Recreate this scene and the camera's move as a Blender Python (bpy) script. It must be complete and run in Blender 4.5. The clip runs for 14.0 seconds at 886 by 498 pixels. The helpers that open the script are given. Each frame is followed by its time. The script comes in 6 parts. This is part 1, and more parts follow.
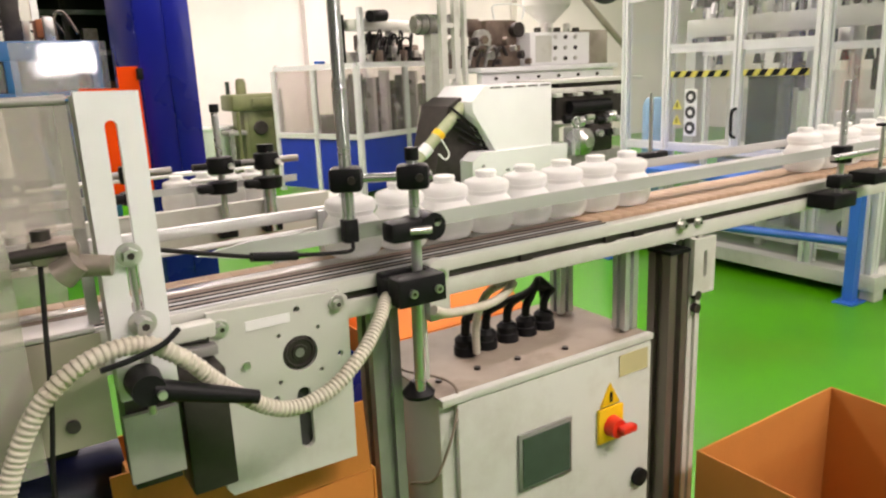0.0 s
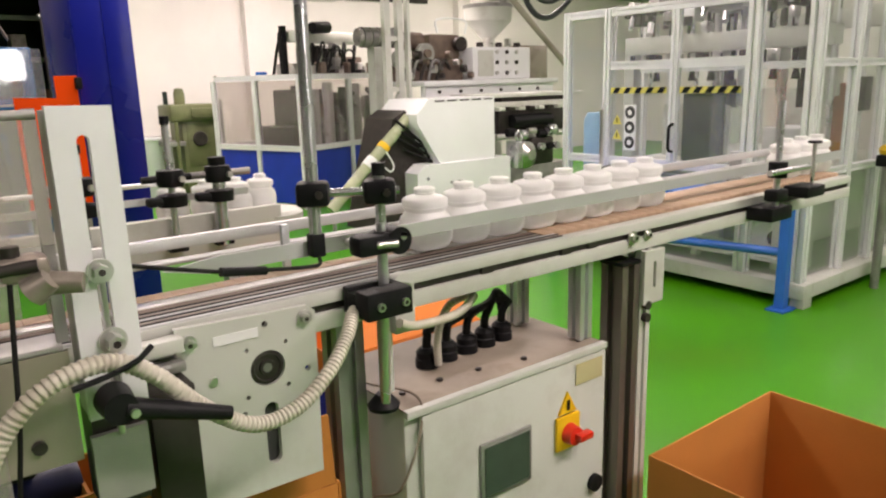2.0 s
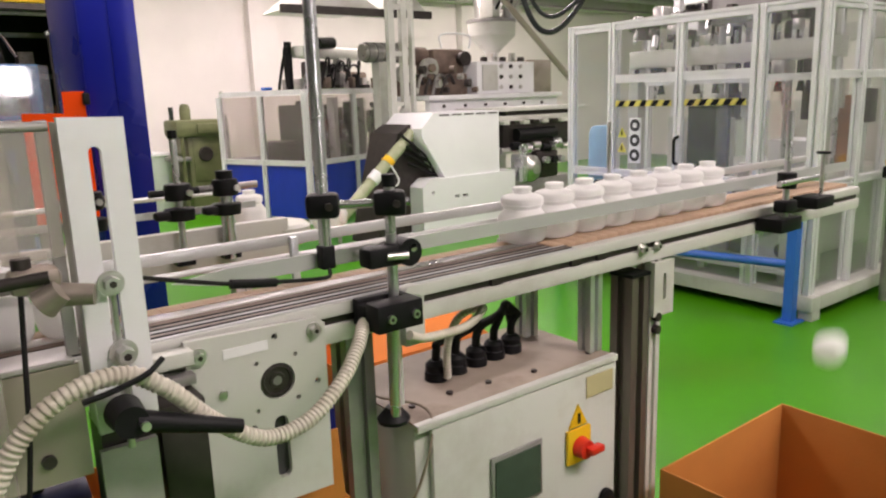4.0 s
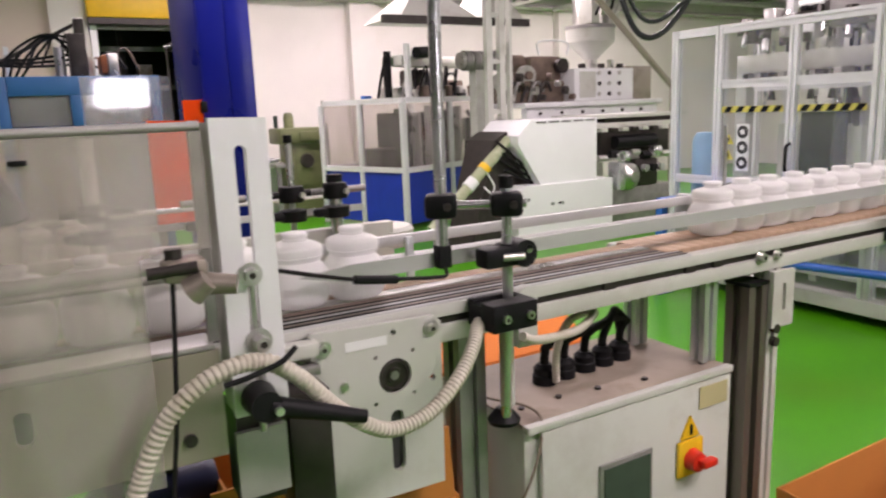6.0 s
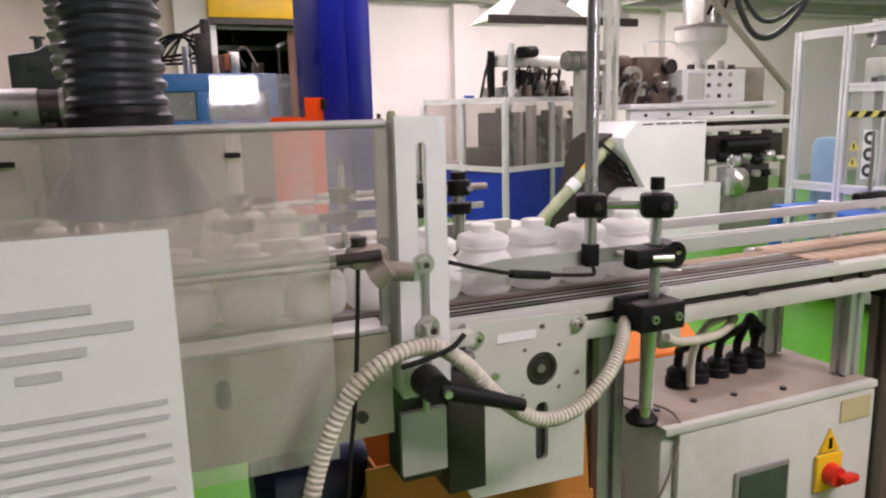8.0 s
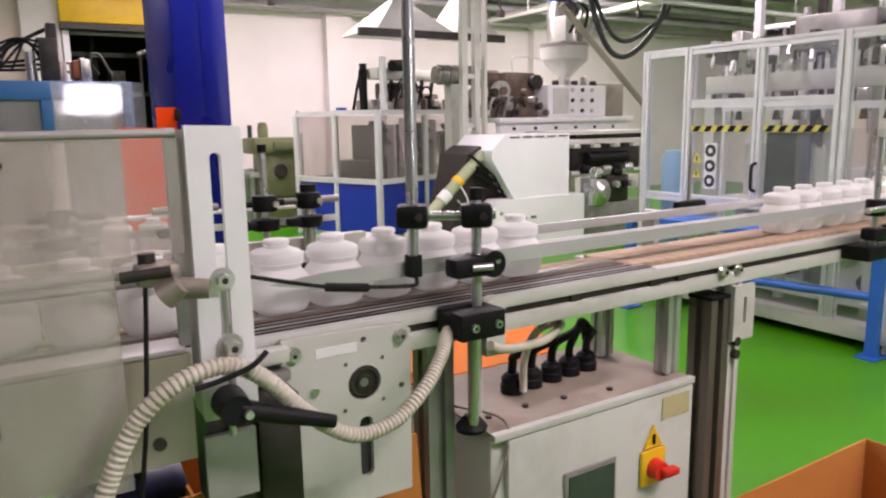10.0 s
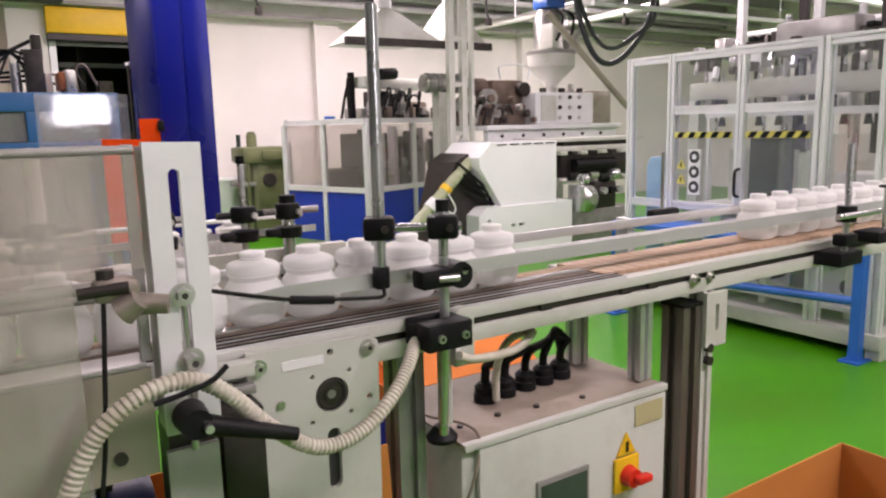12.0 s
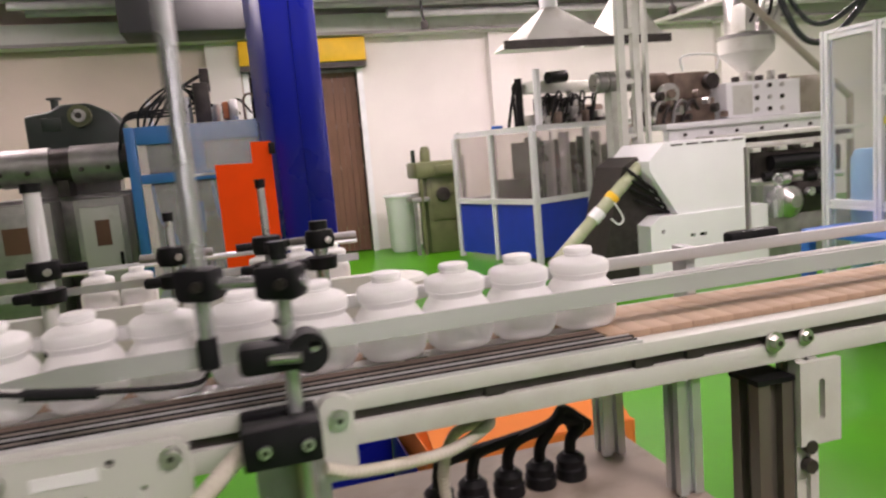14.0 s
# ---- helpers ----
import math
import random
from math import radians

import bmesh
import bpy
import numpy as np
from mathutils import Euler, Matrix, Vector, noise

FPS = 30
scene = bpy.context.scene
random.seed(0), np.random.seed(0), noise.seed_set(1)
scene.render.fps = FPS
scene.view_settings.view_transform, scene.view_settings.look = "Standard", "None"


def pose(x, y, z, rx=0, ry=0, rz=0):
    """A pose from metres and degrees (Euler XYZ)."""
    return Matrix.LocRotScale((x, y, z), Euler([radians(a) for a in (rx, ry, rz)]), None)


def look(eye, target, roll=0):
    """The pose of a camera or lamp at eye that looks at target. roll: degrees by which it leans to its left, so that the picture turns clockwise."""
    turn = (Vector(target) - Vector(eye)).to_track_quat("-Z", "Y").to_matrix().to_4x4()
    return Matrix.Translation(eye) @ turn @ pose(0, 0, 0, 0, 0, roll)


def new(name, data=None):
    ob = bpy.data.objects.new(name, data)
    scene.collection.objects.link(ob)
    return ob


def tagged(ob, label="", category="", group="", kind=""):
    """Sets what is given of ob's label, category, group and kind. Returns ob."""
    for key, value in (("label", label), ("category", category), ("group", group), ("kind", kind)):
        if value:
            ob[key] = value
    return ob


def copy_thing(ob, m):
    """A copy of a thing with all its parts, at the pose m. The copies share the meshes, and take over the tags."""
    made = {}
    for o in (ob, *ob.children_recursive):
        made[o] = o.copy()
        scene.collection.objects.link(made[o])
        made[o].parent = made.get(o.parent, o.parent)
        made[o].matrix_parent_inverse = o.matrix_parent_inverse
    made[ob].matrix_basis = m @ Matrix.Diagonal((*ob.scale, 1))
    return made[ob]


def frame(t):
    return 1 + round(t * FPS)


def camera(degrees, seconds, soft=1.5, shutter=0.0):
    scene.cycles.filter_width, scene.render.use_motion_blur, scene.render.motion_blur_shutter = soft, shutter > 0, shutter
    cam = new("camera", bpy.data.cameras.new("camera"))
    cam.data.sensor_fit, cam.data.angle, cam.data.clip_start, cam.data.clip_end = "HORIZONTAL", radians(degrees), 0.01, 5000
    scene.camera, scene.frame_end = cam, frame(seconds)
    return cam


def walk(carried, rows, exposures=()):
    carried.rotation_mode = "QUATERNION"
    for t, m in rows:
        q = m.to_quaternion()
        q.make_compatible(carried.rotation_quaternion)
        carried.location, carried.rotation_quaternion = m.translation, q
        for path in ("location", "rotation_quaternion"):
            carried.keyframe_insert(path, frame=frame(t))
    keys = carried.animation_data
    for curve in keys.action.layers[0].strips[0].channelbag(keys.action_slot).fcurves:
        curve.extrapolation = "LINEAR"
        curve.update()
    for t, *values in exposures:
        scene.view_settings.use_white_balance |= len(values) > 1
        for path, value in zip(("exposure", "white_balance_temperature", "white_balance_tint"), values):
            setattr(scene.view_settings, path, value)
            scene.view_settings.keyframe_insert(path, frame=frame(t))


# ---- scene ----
cam = camera(63.3, 14.0, soft=2.2, shutter=0.4)
EXPOSURES = [(0.0, 0.02, 7250, 24), (2.0, -0.19, 7150, 25), (5.0, -0.31, 6850, 31), (7.5, -0.28, 6650, 35), (9.0, -0.29, 6650, 35), (13.0, -0.33, 6800, 33), (14.0, -0.39, 6900, 33)]
PATH = [
    (0, (0.086, -0.005, 1.436), (1.131, 1.632, 0.957), -2.4),
    (0.5, (0.068, -0.003, 1.447), (1.19, 1.591, 1.0), -2.0),
    (1, (0.045, -0.017, 1.451), (1.224, 1.537, 1.009), -1.8),
    (1.5, (0.04, -0.007, 1.448), (1.228, 1.541, 1.007), -1.8),
    (2, (0.038, 0.004, 1.446), (1.222, 1.551, 0.993), -1.6),
    (4.3, (0.03, 0.02, 1.437), (1.208, 1.583, 1.027), -1.9),
    (4.5, (0.027, 0.024, 1.434), (1.19, 1.598, 1.023), -1.9),
    (5, (0.015, 0.023, 1.434), (1.11, 1.648, 1.035), -2.0),
    (5.5, (0.006, 0.028, 1.435), (1.057, 1.684, 1.042), -2.3),
    (6, (-0.014, 0.03, 1.431), (0.964, 1.732, 1.048), -2.2),
    (6.5, (-0.082, 0.044, 1.429), (0.739, 1.825, 1.037), -2.3),
    (7, (-0.148, 0.051, 1.43), (0.544, 1.886, 1.041), -1.9),
    (7.5, (-0.153, 0.046, 1.433), (0.565, 1.872, 1.042), -1.6),
    (8, (-0.132, 0.042, 1.436), (0.628, 1.853, 1.059), -1.4),
    (8.5, (-0.11, 0.036, 1.436), (0.708, 1.824, 1.069), -1.0),
    (9, (-0.081, 0.026, 1.433), (0.829, 1.769, 1.062), -1.0),
    (9.2, (-0.067, 0.021, 1.43), (0.881, 1.744, 1.066), -1.0),
    (11.3, (0.004, -0.015, 1.435), (1.087, 1.629, 1.082), -0.9),
    (11.5, (0.005, -0.018, 1.437), (1.086, 1.628, 1.084), -1.0),
    (12, (0.012, -0.029, 1.439), (1.076, 1.632, 1.108), -1.4),
    (12.5, (0.05, -0.033, 1.441), (1.011, 1.689, 1.106), -2.4),
    (13, (0.189, -0.05, 1.434), (0.943, 1.782, 1.161), -1.6),
    (13.2, (0.254, -0.046, 1.428), (0.953, 1.81, 1.155), -2.0),
    (13.3, (0.283, -0.038, 1.422), (0.966, 1.824, 1.16), -2.1),
    (13.5, (0.373, -0.003, 1.418), (0.99, 1.877, 1.13), -2.7),
    (13.7, (0.471, 0.055, 1.407), (1.091, 1.938, 1.144), -3.1),
    (14, (0.675, 0.168, 1.406), (1.207, 2.076, 1.131), -5.0),
]
walk(cam, [(t, look(eye, target, roll)) for t, eye, target, roll in PATH], EXPOSURES)

# ---- light ----
world = bpy.data.worlds.new("factory_air")
scene.world = world
world.use_nodes = True
world.node_tree.nodes["Background"].inputs[0].default_value = (0.86, 0.93, 1.0, 1)
world.node_tree.nodes["Background"].inputs[1].default_value = 0.25


def ceiling_lamp(x, y, z, sx, sy, power):
    data = bpy.data.lights.new("lamp_light", "AREA")
    data.shape, data.size, data.size_y, data.energy = "RECTANGLE", sx, sy, power
    data.color = (1.0, 0.97, 0.93)
    ob = new("lamp_light", data)
    ob.matrix_world = pose(x, y, z)
    return ob


LAMP_ROWS = [(-2.2, -1.2, 12), (1.9, -1.1, 124), (4.9, 0.2, 46), (-2.5, 4.2, 18), (1.6, 3.8, 92), (4.9, 4.2, 78), (8.6, 2.2, 88), (1.6, 8.3, 118), (4.9, 8.3, 130), (8.6, 8.3, 135), (-2.5, 8.3, 92), (11.6, 4.6, 100)]
LAMP_Z = 3.5
for lx, ly, power in LAMP_ROWS:
    ceiling_lamp(lx, ly, LAMP_Z, 2.4, 0.5, power)

# ---- materials ----


def mat(name, color, rough=0.5, metal=0.0, vary=0.12, scale=6.0, bump=0.0, bscale=60.0, spec=0.5, clear=0.0, dirt=None, dscale=2.5, stretch=(1, 1, 1), trans=0.0, sub=0.0, rand=0.0):
    m = bpy.data.materials.new(name)
    m.use_nodes = True
    nt = m.node_tree
    p = nt.nodes["Principled BSDF"]
    tc = nt.nodes.new("ShaderNodeTexCoord")
    mp = nt.nodes.new("ShaderNodeMapping")
    mp.inputs["Scale"].default_value = stretch
    nt.links.new(tc.outputs["Object"], mp.inputs[0])
    n1 = nt.nodes.new("ShaderNodeTexNoise")
    n1.inputs["Scale"].default_value, n1.inputs["Detail"].default_value = scale, 5
    nt.links.new(mp.outputs[0], n1.inputs[0])
    ramp = nt.nodes.new("ShaderNodeValToRGB")
    ramp.color_ramp.elements[0].position, ramp.color_ramp.elements[1].position = 0.3, 0.7
    lo, hi = 1 - vary, 1 + vary * 0.6
    ramp.color_ramp.elements[0].color = (*[min(1, c * lo) for c in color], 1)
    ramp.color_ramp.elements[1].color = (*[min(1, c * hi) for c in color], 1)
    nt.links.new(n1.outputs[0], ramp.inputs[0])
    col = ramp.outputs[0]
    if rand:
        info = nt.nodes.new("ShaderNodeObjectInfo")
        hs = nt.nodes.new("ShaderNodeHueSaturation")
        ma = nt.nodes.new("ShaderNodeMapRange")
        ma.inputs[3].default_value, ma.inputs[4].default_value = 1 - rand, 1 + rand
        nt.links.new(info.outputs["Random"], ma.inputs[0])
        nt.links.new(ma.outputs[0], hs.inputs["Value"])
        nt.links.new(col, hs.inputs["Color"])
        col = hs.outputs[0]
    if dirt:
        n2 = nt.nodes.new("ShaderNodeTexNoise")
        n2.inputs["Scale"].default_value, n2.inputs["Detail"].default_value, n2.inputs["Roughness"].default_value = dscale, 8, 0.65
        nt.links.new(mp.outputs[0], n2.inputs[0])
        r2 = nt.nodes.new("ShaderNodeValToRGB")
        r2.color_ramp.elements[0].position, r2.color_ramp.elements[1].position = 0.52, 0.72
        r2.color_ramp.elements[1].color = (0.75, 0.75, 0.75, 1)
        nt.links.new(n2.outputs[0], r2.inputs[0])
        mx = nt.nodes.new("ShaderNodeMixRGB")
        mx.inputs[2].default_value = (*dirt, 1)
        nt.links.new(r2.outputs[0], mx.inputs[0])
        nt.links.new(col, mx.inputs[1])
        col = mx.outputs[0]
    nt.links.new(col, p.inputs["Base Color"])
    rr = nt.nodes.new("ShaderNodeMapRange")
    rr.inputs[3].default_value, rr.inputs[4].default_value = max(0.02, rough - 0.1), min(1, rough + 0.12)
    nt.links.new(n1.outputs[0], rr.inputs[0])
    nt.links.new(rr.outputs[0], p.inputs["Roughness"])
    p.inputs["Metallic"].default_value = metal
    p.inputs["Specular IOR Level"].default_value = spec
    p.inputs["Coat Weight"].default_value = clear
    p.inputs["Transmission Weight"].default_value = trans
    if sub:
        p.inputs["Subsurface Weight"].default_value = sub
        p.inputs["Subsurface Radius"].default_value = (0.03, 0.03, 0.03)
        p.inputs["Subsurface Scale"].default_value = 0.6
    if bump:
        nb = nt.nodes.new("ShaderNodeTexNoise")
        nb.inputs["Scale"].default_value, nb.inputs["Detail"].default_value = bscale, 4
        nt.links.new(mp.outputs[0], nb.inputs[0])
        bp = nt.nodes.new("ShaderNodeBump")
        bp.inputs["Strength"].default_value, bp.inputs["Distance"].default_value = bump, 0.004
        nt.links.new(nb.outputs[0], bp.inputs["Height"])
        nt.links.new(bp.outputs[0], p.inputs["Normal"])
    return m


def pane_mat(name, tint, haze, gloss=0.08, base=0.04, uneven=0.3, scale=3.0, stretch=(1, 1, 1)):
    m = bpy.data.materials.new(name)
    m.use_nodes = True
    nt = m.node_tree
    p = nt.nodes["Principled BSDF"]
    p.inputs["Base Color"].default_value = (*tint, 1)
    p.inputs["Roughness"].default_value = gloss
    tr = nt.nodes.new("ShaderNodeBsdfTransparent")
    tr.inputs[0].default_value = (*tint, 1)
    mx = nt.nodes.new("ShaderNodeMixShader")
    n = nt.nodes.new("ShaderNodeTexNoise")
    tc = nt.nodes.new("ShaderNodeTexCoord")
    n.inputs["Scale"].default_value, n.inputs["Detail"].default_value, n.inputs["Roughness"].default_value = scale, 8, 0.65
    mp = nt.nodes.new("ShaderNodeMapping")
    mp.inputs["Scale"].default_value = stretch
    nt.links.new(tc.outputs["Object"], mp.inputs[0])
    nt.links.new(mp.outputs[0], n.inputs[0])
    mr = nt.nodes.new("ShaderNodeMapRange")
    mr.inputs[1].default_value, mr.inputs[2].default_value = 0.3, 0.7
    mr.inputs[3].default_value, mr.inputs[4].default_value = haze * (1 - uneven), haze * (1 + uneven)
    nt.links.new(n.outputs[0], mr.inputs[0])
    nt.links.new(mr.outputs[0], mx.inputs[0])
    nt.links.new(tr.outputs[0], mx.inputs[1])
    nt.links.new(p.outputs[0], mx.inputs[2])
    gl = nt.nodes.new("ShaderNodeBsdfGlossy")
    gl.inputs["Roughness"].default_value = min(gloss, 0.06)
    lw = nt.nodes.new("ShaderNodeLayerWeight")
    po = nt.nodes.new("ShaderNodeMath")
    po.operation = "POWER"
    po.inputs[1].default_value = 4.0
    nt.links.new(lw.outputs["Facing"], po.inputs[0])
    fr = nt.nodes.new("ShaderNodeMapRange")
    fr.inputs[3].default_value, fr.inputs[4].default_value = base, 0.6
    nt.links.new(po.outputs[0], fr.inputs[0])
    m2 = nt.nodes.new("ShaderNodeMixShader")
    nt.links.new(fr.outputs[0], m2.inputs[0])
    nt.links.new(mx.outputs[0], m2.inputs[1])
    nt.links.new(gl.outputs[0], m2.inputs[2])
    nt.links.new(m2.outputs[0], nt.nodes["Material Output"].inputs[0])
    return m


M_FLOOR = mat("green_epoxy", (0.044, 0.262, 0.002), 0.33, spec=0.22, vary=0.14, scale=1.2, bump=0.05, bscale=25, dirt=(0.07, 0.215, 0.008), dscale=0.7)
M_WALL = mat("white_plaster", (0.80, 0.752, 0.728), 0.85, vary=0.05, scale=1.5, bump=0.1, bscale=40, dirt=(0.70, 0.66, 0.60), dscale=0.5)
# for the unseen western walls: dark so that they bounce and reflect little
M_WALLD = mat("unseen_dark_wall", (0.07, 0.065, 0.06), 0.8, vary=0.2, scale=0.6, bump=0.1, bscale=40, dirt=(0.05, 0.047, 0.045), dscale=0.5)
M_WALLT = mat("tan_plaster", (0.70, 0.575, 0.515), 0.85, vary=0.06, scale=1.5, bump=0.1, bscale=40, dirt=(0.60, 0.47, 0.41), dscale=0.5)
M_CEIL = mat("grey_ceiling", (0.34, 0.315, 0.315), 0.8, vary=0.2, scale=0.8)
M_STEELBEAM = mat("grey_beam", (0.47, 0.455, 0.465), 0.6, vary=0.15)
M_PAINT = mat("grey_white_paint", (0.58, 0.59, 0.54), 0.38, vary=0.05, scale=3, dirt=(0.43, 0.42, 0.36), dscale=4, bump=0.03)
M_CABTOP = mat("dusty_grey_paint", (0.32, 0.262, 0.21), 0.6, vary=0.25, scale=7, dirt=(0.17, 0.125, 0.09), dscale=6)
M_BEIGE = mat("beige_sheet_metal", (0.37, 0.33, 0.27), 0.36, metal=0.25, vary=0.08, scale=2, dirt=(0.16, 0.13, 0.09), dscale=2.5, spec=0.6)
M_ALU = mat("anodised_aluminium", (0.66, 0.68, 0.69), 0.36, metal=0.75, vary=0.08, scale=12, stretch=(1, 1, 1))
M_ALUW = mat("pale_aluminium_profile", (0.82, 0.825, 0.84), 0.42, metal=0.12, vary=0.06, scale=9)
M_CHROME = mat("chromed_steel", (0.64, 0.645, 0.66), 0.27, metal=0.8, vary=0.05)
M_STEEL = mat("bright_steel", (0.62, 0.61, 0.59), 0.3, metal=0.9, vary=0.15, scale=14)
M_DARKSTEEL = mat("dark_oiled_steel", (0.05, 0.042, 0.039), 0.45, metal=0.5, vary=0.3, scale=14)
M_GREYSTEEL = mat("grey_machined_metal", (0.34, 0.33, 0.32), 0.42, metal=0.6, vary=0.25, scale=8)
M_BROWNSTEEL = mat("brown_oiled_casting", (0.20, 0.145, 0.115), 0.5, metal=0.3, vary=0.35, scale=9)
M_DULL = mat("dull_strip_metal", (0.42, 0.41, 0.39), 0.5, metal=0.4, vary=0.2, scale=10)
M_BLACK = mat("black_plastic", (0.010, 0.010, 0.011), 0.45, vary=0.25, scale=20, bump=0.05, spec=0.16)
M_RUBBER = mat("black_rubber", (0.012, 0.011, 0.011), 0.7, vary=0.25, spec=0.25)
M_BOTTLE = mat("white_polyethylene", (0.96, 0.96, 0.95), 0.38, vary=0.02, scale=10)
nt_ = M_BOTTLE.node_tree
glow = nt_.nodes.new("ShaderNodeBsdfTranslucent")
glow.inputs[0].default_value = (0.97, 0.97, 0.96, 1)
blend = nt_.nodes.new("ShaderNodeMixShader")
blend.inputs[0].default_value = 0.38
nt_.links.new(nt_.nodes["Principled BSDF"].outputs[0], blend.inputs[1])
nt_.links.new(glow.outputs[0], blend.inputs[2])
nt_.links.new(blend.outputs[0], nt_.nodes["Material Output"].inputs[0])
M_WHITE = mat("white_lacquer", (0.83, 0.84, 0.85), 0.35, vary=0.03, scale=3)
M_BLUE = mat("deep_blue_paint", (0.005, 0.012, 0.27), 0.28, vary=0.12, scale=2.5, spec=0.35, bump=0.03)
M_BRONZE = mat("bronze_anodised_profile", (0.17, 0.145, 0.125), 0.4, metal=0.5, vary=0.25, scale=12, stretch=(1, 1, 0.1))
M_RAIL = mat("dulled_rail_aluminium", (0.58, 0.585, 0.58), 0.36, metal=0.35, vary=0.12, scale=10, stretch=(0.2, 1, 1))
M_SIGNY = mat("yellow_sign_film", (0.74, 0.65, 0.14), 0.5, vary=0.05)
M_NAVY = mat("navy_motor_paint", (0.004, 0.008, 0.055), 0.4, vary=0.2, scale=5)
M_BLUEL = mat("bright_blue_paint", (0.02, 0.14, 0.55), 0.35, vary=0.12, scale=5)
M_BLUEF = mat("machine_blue_paint", (0.03, 0.17, 0.45), 0.35, vary=0.1, scale=4)
M_ORANGE = mat("orange_paint", (0.97, 0.075, 0.003), 0.7, vary=0.06, spec=0.12)
M_YELLOW = mat("yellow_paint", (0.85, 0.50, 0.01), 0.45, vary=0.1)
M_RED = mat("red_plastic", (0.75, 0.03, 0.01), 0.35, vary=0.08)
M_CARD = mat("cardboard", (0.50, 0.185, 0.03), 0.85, vary=0.1, scale=5, bump=0.15, bscale=120, dirt=(0.42, 0.14, 0.02), dscale=2)
M_CARDO = mat("printed_orange_cardboard", (0.80, 0.22, 0.03), 0.7, vary=0.1, scale=5)
M_HOSE = mat("ivory_corrugated_plastic", (0.60, 0.56, 0.47), 0.45, vary=0.14, scale=9, dirt=(0.36, 0.30, 0.22), dscale=8)
M_DUCT = mat("black_flexible_duct", (0.026, 0.033, 0.036), 0.38, vary=0.3, scale=12)
M_CHAIN = mat("brown_slat_chain", (0.44, 0.30, 0.20), 0.55, vary=0.15, scale=12, dirt=(0.30, 0.19, 0.12), dscale=6, rand=0.06)
M_GREENM = mat("olive_green_enamel", (0.135, 0.15, 0.065), 0.45, vary=0.2, scale=5, dirt=(0.06, 0.06, 0.035), dscale=3)
M_DGREEN = mat("dark_green_enamel", (0.02, 0.034, 0.026), 0.4, vary=0.25, scale=5)
M_PAPER = mat("white_paper", (0.82, 0.82, 0.82), 0.8, vary=0.03)
M_INK = mat("grey_ink", (0.56, 0.56, 0.57), 0.8, vary=0.05)
M_BROWN = mat("brown_curtain", (0.16, 0.075, 0.045), 0.6, vary=0.25, scale=2)
# near-black for dark parts, and as painted shade in the annex and openings
M_DARK = mat("dark_grey_and_shade", (0.05, 0.05, 0.05), 0.8, vary=0.4, scale=1.5)
M_COPPER = mat("rusty_copper_metal", (0.42, 0.14, 0.06), 0.5, metal=0.4, vary=0.25)
M_CHUTE = mat("yellowed_clear_tube", (0.40, 0.43, 0.28), 0.25, vary=0.1)
M_SKIRT = mat("ventilated_blue_panel", (0.012, 0.04, 0.42), 0.35, vary=0.1)
M_LCD = mat("dark_green_display", (0.05, 0.085, 0.06), 0.15, vary=0.2, scale=9)
M_LABELY = mat("faded_yellow_label", (0.52, 0.46, 0.25), 0.6, vary=0.12)
M_PANE = pane_mat("clear_polycarbonate", (0.96, 0.97, 0.97), 0.06, base=0.05)
M_GUARD = pane_mat("scuffed_smoky_polycarbonate", (0.93, 0.90, 0.87), 0.19, 0.12, base=0.07, uneven=0.75, scale=5.0, stretch=(1, 1, 0.35))
M_TINT = pane_mat("brown_tinted_polycarbonate", (0.82, 0.79, 0.78), 0.08, 0.03, uneven=0.7)
M_HAZE = pane_mat("milky_scuffed_polycarbonate", (0.86, 0.86, 0.87), 0.20, 0.05, uneven=0.35, scale=2.0)
M_CAST = mat("stained_cast_zinc", (0.34, 0.29, 0.25), 0.42, metal=0.5, vary=0.3, scale=20)
M_LAMP = bpy.data.materials.new("lit_diffuser")
M_LAMP.use_nodes = True
M_LAMP.node_tree.nodes["Principled BSDF"].inputs["Emission Color"].default_value = (1, 0.98, 0.95, 1)
M_LAMP.node_tree.nodes["Principled BSDF"].inputs["Emission Strength"].default_value = 6.0

# ---- mesh helpers ----


def box(bm, x0, x1, y0, y1, z0, z1, bev=0.0, m=None):
    geo = bmesh.ops.create_cube(bm, size=1.0)
    t = Matrix.Translation(((x0 + x1) / 2, (y0 + y1) / 2, (z0 + z1) / 2)) @ Matrix.Diagonal((x1 - x0, y1 - y0, z1 - z0, 1))
    bmesh.ops.transform(bm, matrix=(m @ t) if m else t, verts=geo["verts"])
    if bev:
        vs = set(geo["verts"])
        es = [e for e in bm.edges if e.verts[0] in vs and e.verts[1] in vs]
        bmesh.ops.bevel(bm, geom=es, offset=bev, segments=2, profile=0.5, affect="EDGES")
    return bm


def rod(bm, a, b, r, r2=None, seg=16):
    a, b = Vector(a), Vector(b)
    d = b - a
    q = d.to_track_quat("Z", "Y").to_matrix().to_4x4()
    bmesh.ops.create_cone(bm, cap_ends=True, segments=seg, radius1=r, radius2=r if r2 is None else r2, depth=d.length, matrix=Matrix.Translation((a + b) / 2) @ q)
    return bm


def lathe(bm, prof, seg=28, m=None):
    rings = []
    for r, z in prof:
        ring = []
        for k in range(seg):
            a = 2 * math.pi * k / seg
            v = Vector((r * math.cos(a), r * math.sin(a), z))
            ring.append(bm.verts.new(m @ v if m else v))
        rings.append(ring)
    for u, v in zip(rings, rings[1:]):
        for k in range(seg):
            bm.faces.new((u[k], u[(k + 1) % seg], v[(k + 1) % seg], v[k]))
    bm.faces.new(list(reversed(rings[0])))
    bm.faces.new(rings[-1])
    return bm


